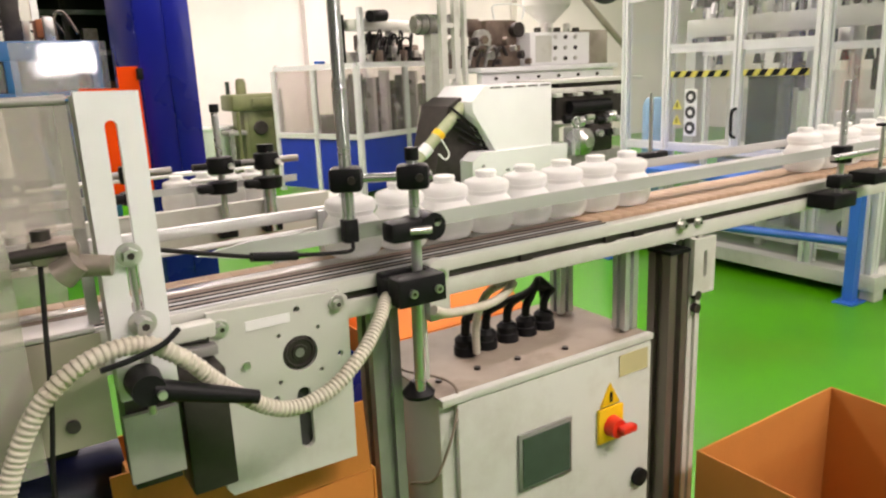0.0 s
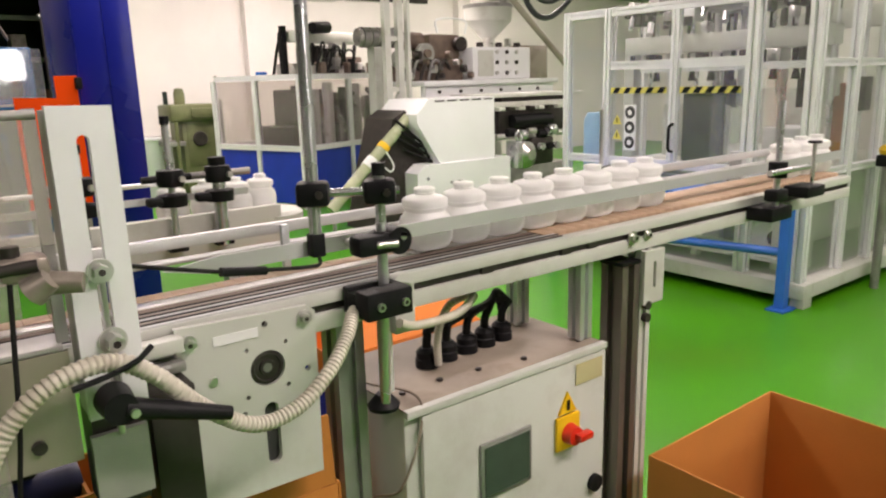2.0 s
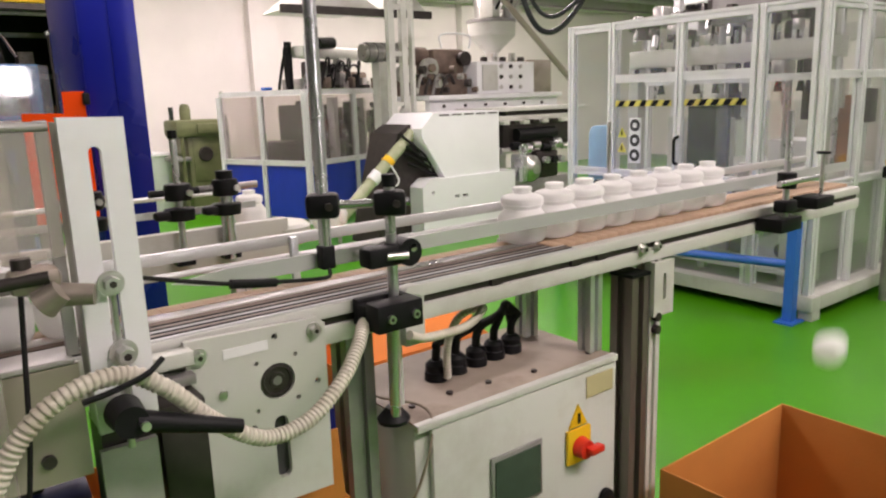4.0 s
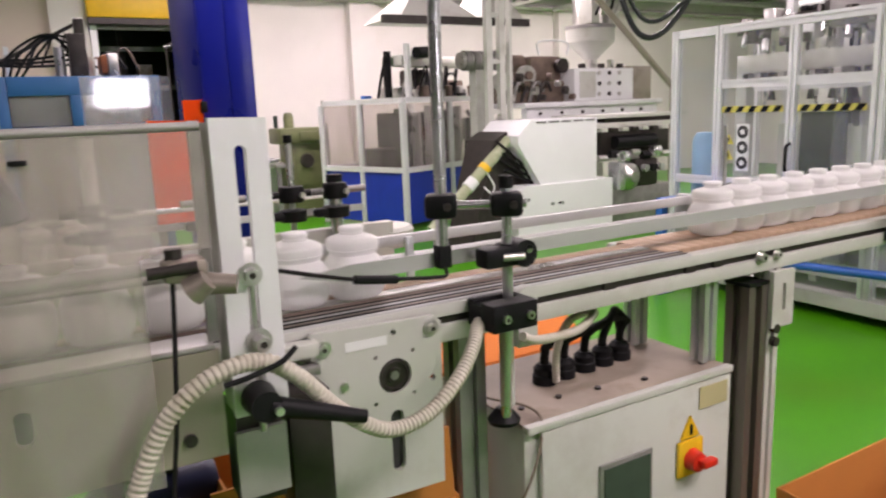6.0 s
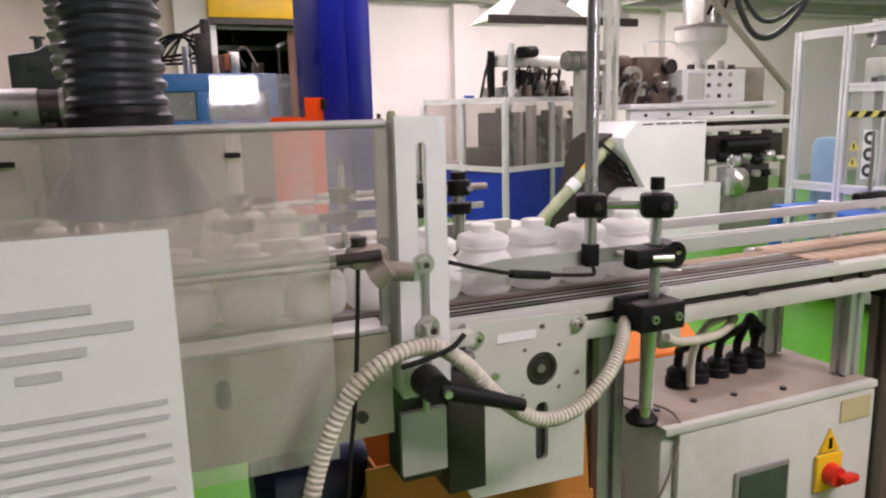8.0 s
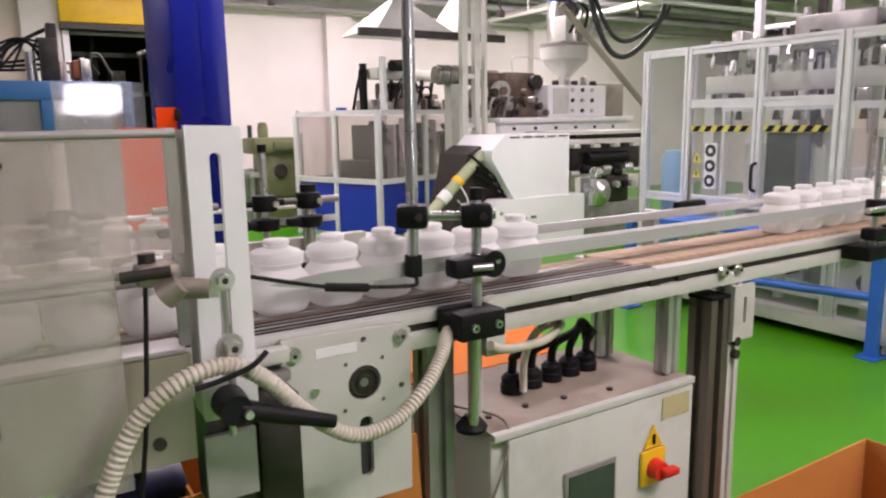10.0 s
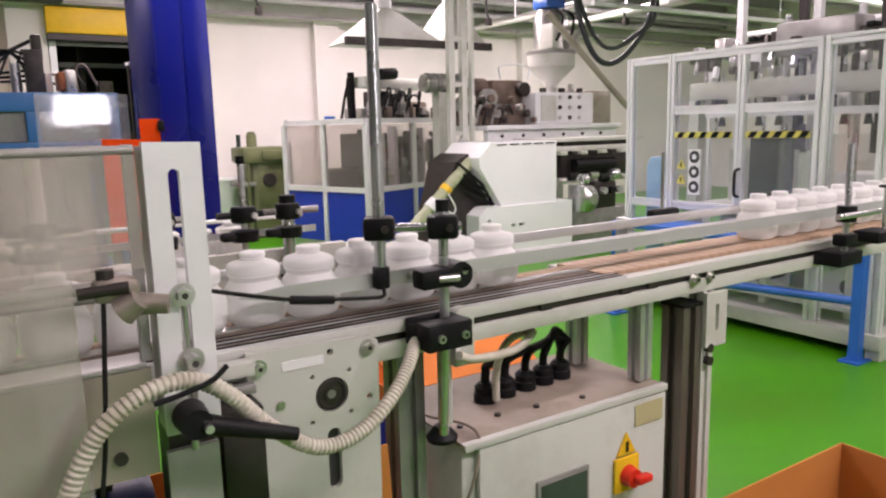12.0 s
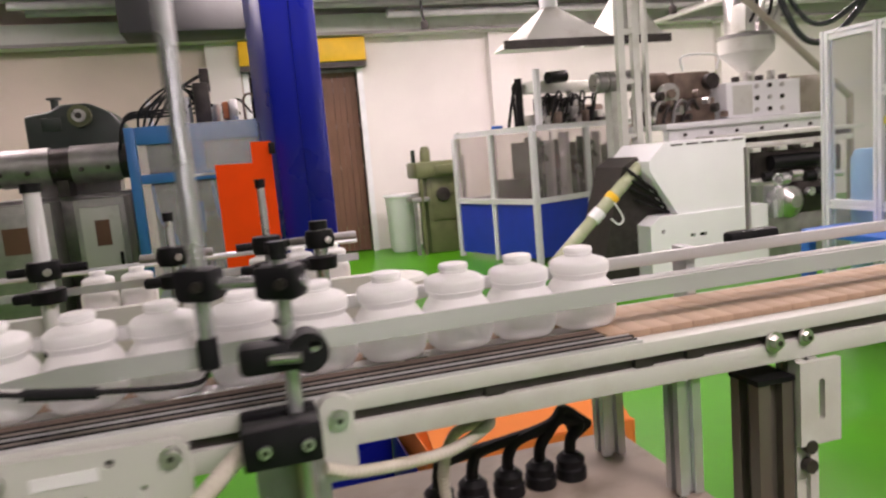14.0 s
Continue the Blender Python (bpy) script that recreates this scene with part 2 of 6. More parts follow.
def smooth_path(pts, n=8):
    out = []
    P = [Vector(p) for p in pts]
    P = [2 * P[0] - P[1]] + P + [2 * P[-1] - P[-2]]
    for i in range(1, len(P) - 2):
        for k in range(n):
            t = k / n
            a, b, c, d = P[i - 1 : i + 3]
            out.append(0.5 * (2 * b + (c - a) * t + (2 * a - 5 * b + 4 * c - d) * t * t + (3 * b - a - 3 * c + d) * t ** 3))
    out.append(P[-2])
    return out


def tube(bm, pts, r, seg=10, ridge=0.0, pitch=0.01, n=8):
    line = smooth_path(pts, n)
    if ridge:
        dense = []
        for a, b in zip(line, line[1:]):
            steps = max(1, round((b - a).length / (pitch / 4)))
            for k in range(steps):
                dense.append(a.lerp(b, k / steps))
        line = dense + [line[-1]]
    rings, side = [], None
    for i, p in enumerate(line):
        d = (line[min(i + 1, len(line) - 1)] - line[max(i - 1, 0)]).normalized()
        side = (side - side.dot(d) * d).normalized() if side else d.orthogonal().normalized()
        up = d.cross(side)
        rr = r + (ridge if ridge and i % 4 in (1, 2) else 0)
        rings.append([bm.verts.new(p + rr * (math.cos(2 * math.pi * k / seg) * side + math.sin(2 * math.pi * k / seg) * up)) for k in range(seg)])
    for u, v in zip(rings, rings[1:]):
        for k in range(seg):
            bm.faces.new((u[k], u[(k + 1) % seg], v[(k + 1) % seg], v[k]))
    bm.faces.new(list(reversed(rings[0])))
    bm.faces.new(rings[-1])
    return bm


def circle(cx, cz, r, n=20):
    return [(cx + r * math.cos(2 * math.pi * k / n), cz + r * math.sin(2 * math.pi * k / n)) for k in range(n)]


def slot(cx, z0, z1, r, n=8):
    top = [(cx + r * math.cos(math.pi * k / n), z1 - r + r * math.sin(math.pi * k / n)) for k in range(n + 1)]
    low = [(cx + r * math.cos(math.pi + math.pi * k / n), z0 + r + r * math.sin(math.pi + math.pi * k / n)) for k in range(n + 1)]
    return top + low


def plate(bm, outer, holes, y0, y1):
    """A plate in x and z, with holes through it, from y0 to y1."""
    edges = []
    for loop in [outer, *holes]:
        vs = [bm.verts.new((x, y0, z)) for x, z in loop]
        edges += [bm.edges.new((vs[k], vs[(k + 1) % len(vs)])) for k in range(len(vs))]
    fs = [g for g in bmesh.ops.triangle_fill(bm, edges=edges, use_beauty=True)["geom"] if isinstance(g, bmesh.types.BMFace)]
    ext = bmesh.ops.extrude_face_region(bm, geom=fs)
    bmesh.ops.translate(bm, vec=(0, y1 - y0, 0), verts=[g for g in ext["geom"] if isinstance(g, bmesh.types.BMVert)])
    bmesh.ops.recalc_face_normals(bm, faces=bm.faces)
    return bm


def finish(name, bm, material, parent=None, smooth=True):
    bmesh.ops.recalc_face_normals(bm, faces=bm.faces)
    me = bpy.data.meshes.new(name)
    bm.to_mesh(me)
    bm.free()
    me.materials.append(material)
    if smooth:
        me.polygons.foreach_set("use_smooth", [True] * len(me.polygons))
        me.set_sharp_from_angle(angle=radians(35))
    ob = new(name, me)
    if parent:
        ob.parent = parent
    return ob


def part(name, bm, material, parent, label=""):
    ob = finish(name, bm, material, parent)
    return tagged(ob, label) if label else ob


def thing(name, label, category, group="", at=(0, 0, 0), rz=0.0):
    ob = new(name)
    ob.empty_display_size = 0.1
    ob.matrix_world = pose(*at, 0, 0, rz)
    return tagged(ob, label, category, group)


def single(name, bm, material, label, category, group="", kind=""):
    return tagged(finish(name, bm, material), label, category, group, kind)


def nb():
    return bmesh.new()


def B(*a, **k):
    return box(bmesh.new(), *a, **k)


def R(*a, **k):
    return rod(bmesh.new(), *a, **k)


def extrusion(bm, x0, x1, y0, y1, z0, z1, axis, groove=0.3, depth=0.25):
    """An aluminium profile along an axis with a groove in each long side."""
    lo, hi = [x0, y0, z0], [x1, y1, z1]
    k = "xyz".index(axis)
    i, j = [n for n in range(3) if n != k]
    w, h = hi[i] - lo[i], hi[j] - lo[j]
    g = groove * min(w, h) / 2
    d = depth * min(w, h)
    u, v = w / 2, h / 2
    sec = [(-u, -v), (-g, -v), (-g, -v + d), (g, -v + d), (g, -v), (u, -v), (u, -g), (u - d, -g), (u - d, g), (u, g), (u, v), (g, v), (g, v - d), (-g, v - d), (-g, v), (-u, v), (-u, g), (-u + d, g), (-u + d, -g), (-u, -g)]
    ends = []
    for e in (lo[k], hi[k]):
        row = []
        for a, b in sec:
            c = [0, 0, 0]
            c[k], c[i], c[j] = e, (lo[i] + hi[i]) / 2 + a, (lo[j] + hi[j]) / 2 + b
            row.append(bm.verts.new(c))
        ends.append(row)
    n = len(sec)
    for q in range(n):
        bm.faces.new((ends[0][q], ends[0][(q + 1) % n], ends[1][(q + 1) % n], ends[1][q]))
    bm.faces.new(ends[0])
    bm.faces.new(list(reversed(ends[1])))
    return bm


def E(*a, **k):
    return extrusion(bmesh.new(), *a, **k)


# ---- structure ----
FX0, FX1, FY0, FY1, H = -7.0, 14.0, -6.0, 10.7, 4.2
single("floor", B(FX0, FX1, FY0, FY1 + 4, -0.2, 0), M_FLOOR, "glossy bright green epoxy factory floor", "floor", kind="structure")
single("ceiling", B(FX0, FX1, FY0, FY1 + 4, H, H + 0.15), M_CEIL, "grey factory ceiling", "ceiling", kind="structure")
DOOR_X0, DOOR_X1, DOOR_Z = 0.95, 2.62, 2.78
wall = nb()
box(wall, DOOR_X1, FX1, FY1, FY1 + 0.25, 0, H)
box(wall, DOOR_X0, DOOR_X1, FY1, FY1 + 0.25, DOOR_Z + 0.3, H)
single("wall_north", wall, M_WALL, "white plastered factory wall with a gate opening", "wall", kind="structure")
single("wall_northwest", B(FX0, DOOR_X0, FY1, FY1 + 0.25, 0, H), M_WALLT, "warm tan painted factory wall beside the gate", "wall", kind="structure")
single("pillar", B(0.50, 0.93, FY1 - 0.12, FY1 - 0.002, 0, H), M_WALL, "white plastered pillar beside the gate", "pillar", kind="structure")
WX0, WX1, WZ0, WZ1 = 1.37, 2.40, 1.68, 2.28
wall = nb()
box(wall, 0.0, WX0, FY0 - 0.2, FY0, 0, H)
box(wall, WX1, FX1, FY0 - 0.2, FY0, 0, H)
box(wall, WX0, WX1, FY0 - 0.2, FY0, 0, WZ0)
box(wall, WX0, WX1, FY0 - 0.2, FY0, WZ1, H)
single("wall_south", wall, M_WALL, "white painted factory wall with a small window", "wall", kind="structure")
# unseen, split from the white part so the guard reflects dark on its left
single("wall_southwest", B(FX0, -0.002, FY0 - 0.2, FY0, 0, H), M_WALLD, "unseen factory wall, kept dark to darken reflections and fill", "wall", kind="structure")
t_ = tagged(thing("window_1", "small two-pane window letting daylight in", "window"), kind="structure")
part("window_frame", box(box(box(box(nb(), WX0, WX1, FY0 - 0.1, FY0 - 0.05, WZ0, WZ0 + 0.04), WX0, WX1, FY0 - 0.1, FY0 - 0.05, WZ1 - 0.04, WZ1), WX0, WX0 + 0.04, FY0 - 0.1, FY0 - 0.05, WZ0 + 0.041, WZ1 - 0.041), WX1 - 0.04, WX1, FY0 - 0.1, FY0 - 0.05, WZ0 + 0.041, WZ1 - 0.041), M_DARK, t_)
part("mullion", B(1.865, 1.905, FY0 - 0.1, FY0 - 0.05, WZ0 + 0.041, WZ1 - 0.041), M_DARK, t_)
M_SKY = bpy.data.materials.new("bright_daylight")
M_SKY.use_nodes = True
M_SKY.node_tree.nodes["Principled BSDF"].inputs["Emission Color"].default_value = (0.9, 0.97, 1, 1)
M_SKY.node_tree.nodes["Principled BSDF"].inputs["Emission Strength"].default_value = 40.0
single("backdrop", B(1.0, 3.5, FY0 - 0.6, FY0 - 0.58, 1.2, 3.0), M_SKY, "bright daylight sky outside the window", "sky", kind="structure")
single("wall_east", B(FX1, FX1 + 0.2, FY0, FY1 + 4, 0, H), M_WALL, "white painted factory wall", "wall", kind="structure")
# unseen as well, dark to cut the fill from the left
single("wall_west", B(FX0 - 0.2, FX0, FY0, FY1 + 4, 0, H), M_WALLD, "unseen factory wall, kept dark to darken reflections and fill", "wall", kind="structure")
# the unlit annex's gloom is put into this wall's colour
single("wall_annex", B(FX0, FX1, FY1 + 4, FY1 + 4.2, 0, H), M_DARK, "wall of the room behind the gate, its gloom put into the colour", "wall", kind="structure")
for wx in (4.55, 8.6):
    single("pillar", B(wx, wx + 0.42, FY1 - 0.16, FY1 + 0.01, 0, H), M_WALL, "white plastered wall pillar", "pillar", kind="structure")

# ---- ceiling fittings ----
for k, by in enumerate((0.9, 3.2, 5.0, 6.4, 8.9, 10.2)):
    t_ = thing("roof_beam", "grey painted steel roof beam under the ceiling", "beam", "roof beams")
    part("web", B(FX0 + 0.01, FX1 - 0.01, by - 0.01, by + 0.01, 3.62, 4.19), M_STEELBEAM, t_)
    part("flange", B(FX0 + 0.01, FX1 - 0.01, by - 0.09, by + 0.09, 3.6, 3.62), M_STEELBEAM, t_)
for k, (py, pz, pr) in enumerate(((9.9, 3.26, 0.06), (9.4, 3.38, 0.05), (10.2, 3.46, 0.05), (7.3, 3.42, 0.04))):
    t_ = thing("ceiling_pipe", "pale grey service pipe under the ceiling", "pipe", "ceiling pipes")
    part("pipe", R((-1.5 if k else 2.9, py, pz), (FX1 - 0.02, py, pz), pr), M_STEELBEAM, t_)
    for hx in (4.0, 7.5, 11.0):
        part("hanger", R((hx, py, pz), (hx, py, 4.2), 0.008, seg=8), M_GREYSTEEL, t_)
for lx, ly, power in LAMP_ROWS:
    t_ = thing("ceiling_light", "long lit rectangular ceiling light with white housing", "ceiling light", "ceiling lights")
    part("housing", B(lx - 1.22, lx + 1.22, ly - 0.27, ly + 0.27, LAMP_Z + 0.04, LAMP_Z + 0.14, bev=0.01), M_WHITE, t_)
    part("diffuser", B(lx - 1.2, lx + 1.2, ly - 0.25, ly + 0.25, LAMP_Z + 0.01, LAMP_Z + 0.038), M_LAMP, t_)
    for hx in (-1.0, 1.0):
        part("hanger", R((lx + hx, ly, LAMP_Z + 0.141), (lx + hx, ly, 4.2), 0.006, seg=8), M_GREYSTEEL, t_)
t_ = thing("air_heater", "dark green boxed air heater hanging under the ceiling", "heater")
part("casing", B(-0.3, 1.0, 8.6, 9.3, 2.9, 3.5, bev=0.02), M_DARK, t_)
for hx in (-0.1, 0.8):
    part("hanger", R((hx, 8.95, 3.5), (hx, 8.95, 4.2), 0.012), M_GREYSTEEL, t_)

t_ = thing("wall_duct", "long grey cable duct along the wall below the ceiling", "duct")
part("duct", B(FX0 + 0.01, FX1 - 0.01, 10.36, 10.66, 3.08, 3.36, bev=0.01), M_PAINT, t_)
part("duct_lip", B(FX0 + 0.01, FX1 - 0.01, 10.33, 10.358, 3.08, 3.12), M_CEIL, t_)
for k in range(7):
    t_ = thing("roof_purlin", "pale corrugated roof purlin", "purlin", "roof purlins")
    part("purlin", B(2.6, FX1 - 0.01, 5.6 + 0.7 * k, 5.72 + 0.7 * k, 3.86 - 0.05 * (k % 2), 3.95 - 0.05 * (k % 2)), M_PAINT if k % 2 else M_CEIL, t_)
for k, cx in enumerate((3.1, 6.3, 7.0, 8.2)):
    t_ = thing("drop_cable", "dark cable hanging from the ceiling", "cable", "drop cables")
    part("cable", tube(nb(), [(cx, 8.9 - 0.4 * k, 4.2), (cx + 0.02, 8.9 - 0.4 * k, 3.6), (cx, 8.9 - 0.4 * k, 3.1), (cx + 0.03, 8.88 - 0.4 * k, 2.95)], 0.016), M_RUBBER, t_)
    part("plug", B(cx - 0.02, cx + 0.06, 8.84 - 0.4 * k, 8.92 - 0.4 * k, 2.86, 2.96, bev=0.01), M_DARKSTEEL, t_)

for k, (px, pz, pr) in enumerate(((6.9, 2.98, 0.035), (7.5, 3.15, 0.05), (8.3, 3.05, 0.04), (9.2, 3.25, 0.06))):
    t_ = thing("cross_pipe", "pale service pipe running below the ceiling", "pipe", "cross pipes")
    part("pipe", R((px, 2.6, pz), (px, 10.3, pz), pr), M_PAINT, t_)
    for hy in (3.4, 6.0, 8.6):
        part("hanger", R((px, hy, pz), (px, hy, 4.19), 0.012, seg=8), M_ALUW, t_)
for k, (py, pz) in enumerate(((5.4, 3.0), (6.1, 3.18), (6.7, 2.92))):
    t_ = thing("cross_pipe", "pale service pipe running below the ceiling", "pipe", "cross pipes")
    part("pipe", R((6.6, py, pz), (FX1 - 0.02, py, pz), 0.035), M_ALUW, t_)
    for hx in (8.0, 10.5):
        part("hanger", R((hx, py, pz), (hx, py, 4.19), 0.012, seg=8), M_ALUW, t_)

# ---- gate with crane beam ----
t_ = thing("crane_beam", "yellow painted crane beam above the gate", "beam")
part("girder", B(0.93, 2.66, 10.42, 10.66, 2.74, 3.06, bev=0.01), M_YELLOW, t_)
part("lower_rail", B(0.93, 2.66, 10.45, 10.63, 2.66, 2.738), M_DARKSTEEL, t_)
t_ = thing("strip_curtain", "brown plastic strip curtain drawn aside in the gate", "curtain")
for k in range(6):
    part("strip", B(2.02 + k * 0.085, 2.10 + k * 0.085, 10.74 + 0.012 * (k % 2), 10.752 + 0.012 * (k % 2), 0.02, 2.62), M_BROWN, t_)
part("curtain_rail", B(1.0, 2.6, 10.73, 10.79, 2.62, 2.66), M_GREYSTEEL, t_)
t_ = thing("storage_rack", "dark storage rack with pale beams in the room behind the gate", "rack")
for rx in (0.3, 1.5, 2.9):
    part("post", B(rx, rx + 0.08, 12.6, 12.68, 0, 3.2), M_DARKSTEEL, t_)
for rz in (1.2, 1.9, 2.5, 2.95):
    part("beam", B(0.382, 2.898, 12.56, 12.598, rz, rz + 0.07), M_GREYSTEEL, t_)
for k in range(9):
    part("stored_box", B(0.42 + 0.27 * k, 0.62 + 0.27 * k, 12.61, 12.95, 1.271 + 0.7 * (k % 2), 1.5 + 0.7 * (k % 2) + 0.05 * (k % 3)), (M_BROWN, M_DARKSTEEL, M_CAST)[k % 3], t_)
t_ = thing("slanted_tube", "bright steel tube leaning behind the strip curtain", "tube")
part("tube", R((1.9, 11.0, 2.42), (2.45, 11.0, 2.66), 0.03), M_CHROME, t_)
part("tube_post", R((1.93, 11.0, 0.0), (1.93, 11.0, 2.43), 0.02), M_DARKSTEEL, t_)
t_ = thing("gate_frame", "pale steel frame of the gate", "door frame")
part("jamb", B(2.54, 2.62, 10.62, 10.70, 0, 2.74), M_ALUW, t_)
part("jamb", B(0.95, 1.03, 10.62, 10.70, 0, 2.74), M_ALUW, t_)

# ---- blue column and machines on the far left ----
def upright(x0, y0, x1, y1, thick, z0, z1):
    """A sheet that stands on the line from (x0, y0) to (x1, y1), with its thickness on the line's left."""
    d = Vector((x1 - x0, y1 - y0))
    m = Matrix.Translation((x0, y0, 0)) @ Matrix.Rotation(math.atan2(d.y, d.x), 4, "Z")
    return box(nb(), 0, d.length, 0, thick, z0, z1, bev=0.005, m=m)


t_ = thing("blue_column", "deep blue painted steel press column with a seam", "column")
part("front_panel", upright(0.922, 4.322, 1.203, 4.262, 0.03, 0, 3.9), M_BLUE, t_)
part("side_panel", upright(0.842, 4.67, 0.918, 4.328, 0.03, 0, 3.9), M_BLUE, t_)
part("side_panel", upright(1.206, 4.268, 1.23, 4.69, 0.03, 0, 3.9), M_BLUE, t_)
part("rear_panel", upright(1.195, 4.70, 0.88, 4.68, 0.03, 0, 3.9), M_BLUE, t_)
part("cover_strip", upright(1.066, 4.279, 1.200, 4.250, 0.011, 0, 3.9), M_BLUE, t_)

t_ = thing("orange_guard", "orange painted sheet metal guard panel on legs", "guard panel")
part("panel", plate(nb(), [(0.585, 0.85), (0.885, 0.85), (0.885, 1.53), (0.78, 1.53), (0.78, 1.42), (0.585, 1.425)], [], 4.20, 4.215), M_ORANGE, t_)
part("return_edge", B(0.866, 0.884, 4.216, 4.29, 0.85, 1.525), M_ORANGE, t_)
for lx in (0.61, 0.85):
    part("leg", B(lx - 0.02, lx + 0.02, 4.217, 4.257, 0, 0.9), M_GREYSTEEL, t_)
part("hinge", B(0.872, 0.905, 4.17, 4.199, 1.46, 1.52, bev=0.004), M_BLACK, t_)

t_ = thing("blue_framed_machine", "blue framed blow moulding machine with clear panes", "machine")
for x0, x1, z0, z1 in ((0.03, 0.09, 0.0, 1.71), (0.86, 0.92, 0.0, 1.71), (0.41, 0.48, 1.42, 1.60), (0.092, 0.858, 1.60, 1.71), (0.092, 0.858, 1.36, 1.42), (0.092, 0.858, 0.55, 0.62)):
    part("frame_bar", B(x0, x1, 4.98, 5.04, z0, z1, bev=0.005), M_BLUEF, t_)
part("pane", B(0.095, 0.405, 5.0, 5.006, 1.425, 1.598), M_HAZE, t_)
part("pane", B(0.485, 0.855, 5.0, 5.006, 1.425, 1.598), M_HAZE, t_)
part("pane", B(0.095, 0.855, 5.0, 5.006, 0.625, 1.355), M_HAZE, t_)
part("base", B(0.03, 0.92, 5.05, 5.95, 0, 0.55, bev=0.01), M_BLUEF, t_)
part("platen", B(0.15, 0.35, 5.2, 5.8, 0.552, 1.3, bev=0.01), M_DARKSTEEL, t_)
for k in range(9):
    part("mould_fitting", B(0.14 + 0.08 * k, 0.19 + 0.08 * k, 5.08, 5.15, 0.75 + 0.09 * (k % 4), 0.86 + 0.12 * (k % 4), bev=0.008), (M_STEEL, M_DARKSTEEL, M_PAINT, M_BLUEL)[k % 4], t_)
for k in range(4):
    part("air_line", tube(nb(), [(0.14 + 0.18 * k, 5.1, 1.35), (0.16 + 0.18 * k, 5.08, 1.15), (0.24 + 0.16 * k, 5.07, 1.0), (0.26 + 0.16 * k, 5.12, 0.8)], 0.012), M_RUBBER if k % 2 else M_BLUEL, t_)
part("platen", B(0.6, 0.8, 5.2, 5.8, 0.552, 1.3, bev=0.01), M_DARKSTEEL, t_)
for tz in (0.75, 1.1):
    part("tie_bar", R((0.352, 5.5, tz), (0.598, 5.5, tz), 0.03), M_CHROME, t_)
part("rear_panel", B(0.05, 0.90, 5.92, 5.95, 0.552, 1.655), M_DARKSTEEL, t_)
part("deck", B(0.03, 0.92, 5.05, 5.95, 1.66, 1.71), M_BLUEF, t_)
part("manifold", B(0.45, 0.55, 5.2, 5.35, 1.712, 1.98, bev=0.01), M_DARKSTEEL, t_)
part("cylinder", R((0.40, 5.3, 1.712), (0.40, 5.3, 1.90), 0.03), M_CHROME, t_)
part("cylinder", R((0.58, 5.5, 1.712), (0.58, 5.5, 1.86), 0.035), M_STEEL, t_)
part("head_post", R((0.67, 5.3, 1.70), (0.67, 5.3, 1.735), 0.03), M_DARKSTEEL, t_)
part("extruder_head", B(0.62, 0.72, 5.2, 5.4, 1.735, 1.85, bev=0.015), M_COPPER, t_)
for k in range(4):
    part("hydraulic_hose", tube(nb(), [(0.08 + 0.03 * k, 5.3, 1.71), (0.12 + 0.05 * k, 5.25, 1.84), (0.30 + 0.03 * k, 5.2 + 0.03 * k, 1.96), (0.46, 5.25, 1.96 - 0.04 * k)], 0.008), M_RUBBER, t_)
part("far_post", B(0.1, 0.13, 5.8, 5.83, 1.712, 1.95), M_ALUW, t_)
for k in range(3):
    part("machine_cable", tube(nb(), [(-0.06, 5.4 + 0.05 * k, 1.60 + 0.02 * k), (0.0, 5.38 + 0.05 * k, 1.78 + 0.02 * k), (0.22, 5.36, 1.79 + 0.02 * k), (0.45, 5.34, 1.80 + 0.03 * k), (0.56, 5.32, 1.84)], 0.009), M_RUBBER, t_)
for k in range(5):
    part("tray_strut", R((0.06 + 0.08 * k, 5.42, 1.80), (0.12 + 0.085 * k, 5.42, 1.86 + 0.035 * k), 0.008, seg=8), M_DARKSTEEL, t_)
part("tray_rail", R((0.02, 5.42, 1.79), (0.52, 5.42, 2.06), 0.012, seg=8), M_DARKSTEEL, t_)
part("valve_body", B(0.50, 0.56, 5.28, 5.36, 1.93, 2.08, bev=0.01), M_DARKSTEEL, t_)
part("valve_body", B(0.66, 0.72, 5.18, 5.28, 1.712, 1.86, bev=0.01), M_STEEL, t_)
for k in range(4):
    part("top_pipe", tube(nb(), [(0.50 + 0.09 * k, 5.6, 1.712), (0.50 + 0.09 * k, 5.6, 1.80 + 0.03 * k), (0.56 + 0.09 * k, 5.6, 1.83 + 0.03 * k), (0.66 + 0.08 * k, 5.6, 1.79)], 0.008), M_BROWNSTEEL if k % 2 else M_DARKSTEEL, t_)

def settle(things, at, local, size):
    """Brings things, built round the point local, to their place and size; what reaches below the floor ends on it."""
    m = Matrix.Translation(at) @ Matrix.Scale(size, 4) @ Matrix.Translation([-c for c in local])
    for ob in [c for th in things for c in th.children_recursive]:
        ob.data.transform(m)
        for v in ob.data.vertices:
            v.co.z = max(v.co.z, 0.0)


settle([t_], (-0.13, 6.47, 1.79), (0.03, 4.98, 1.71), 1.32)
dp = part("door_pane", B(0.34, 0.86, 4.962, 4.968, 1.385, 1.70), M_HAZE, t_, "clear swung-out door pane with a bright reflection")
part("door_edge", B(0.34, 0.86, 4.958, 4.972, 1.37, 1.384), M_STEEL, dp)
for ax in (0.35, 0.84):
    part("door_arm", B(ax, ax + 0.02, 4.973, 6.43, 1.355, 1.3685), M_STEEL, dp)

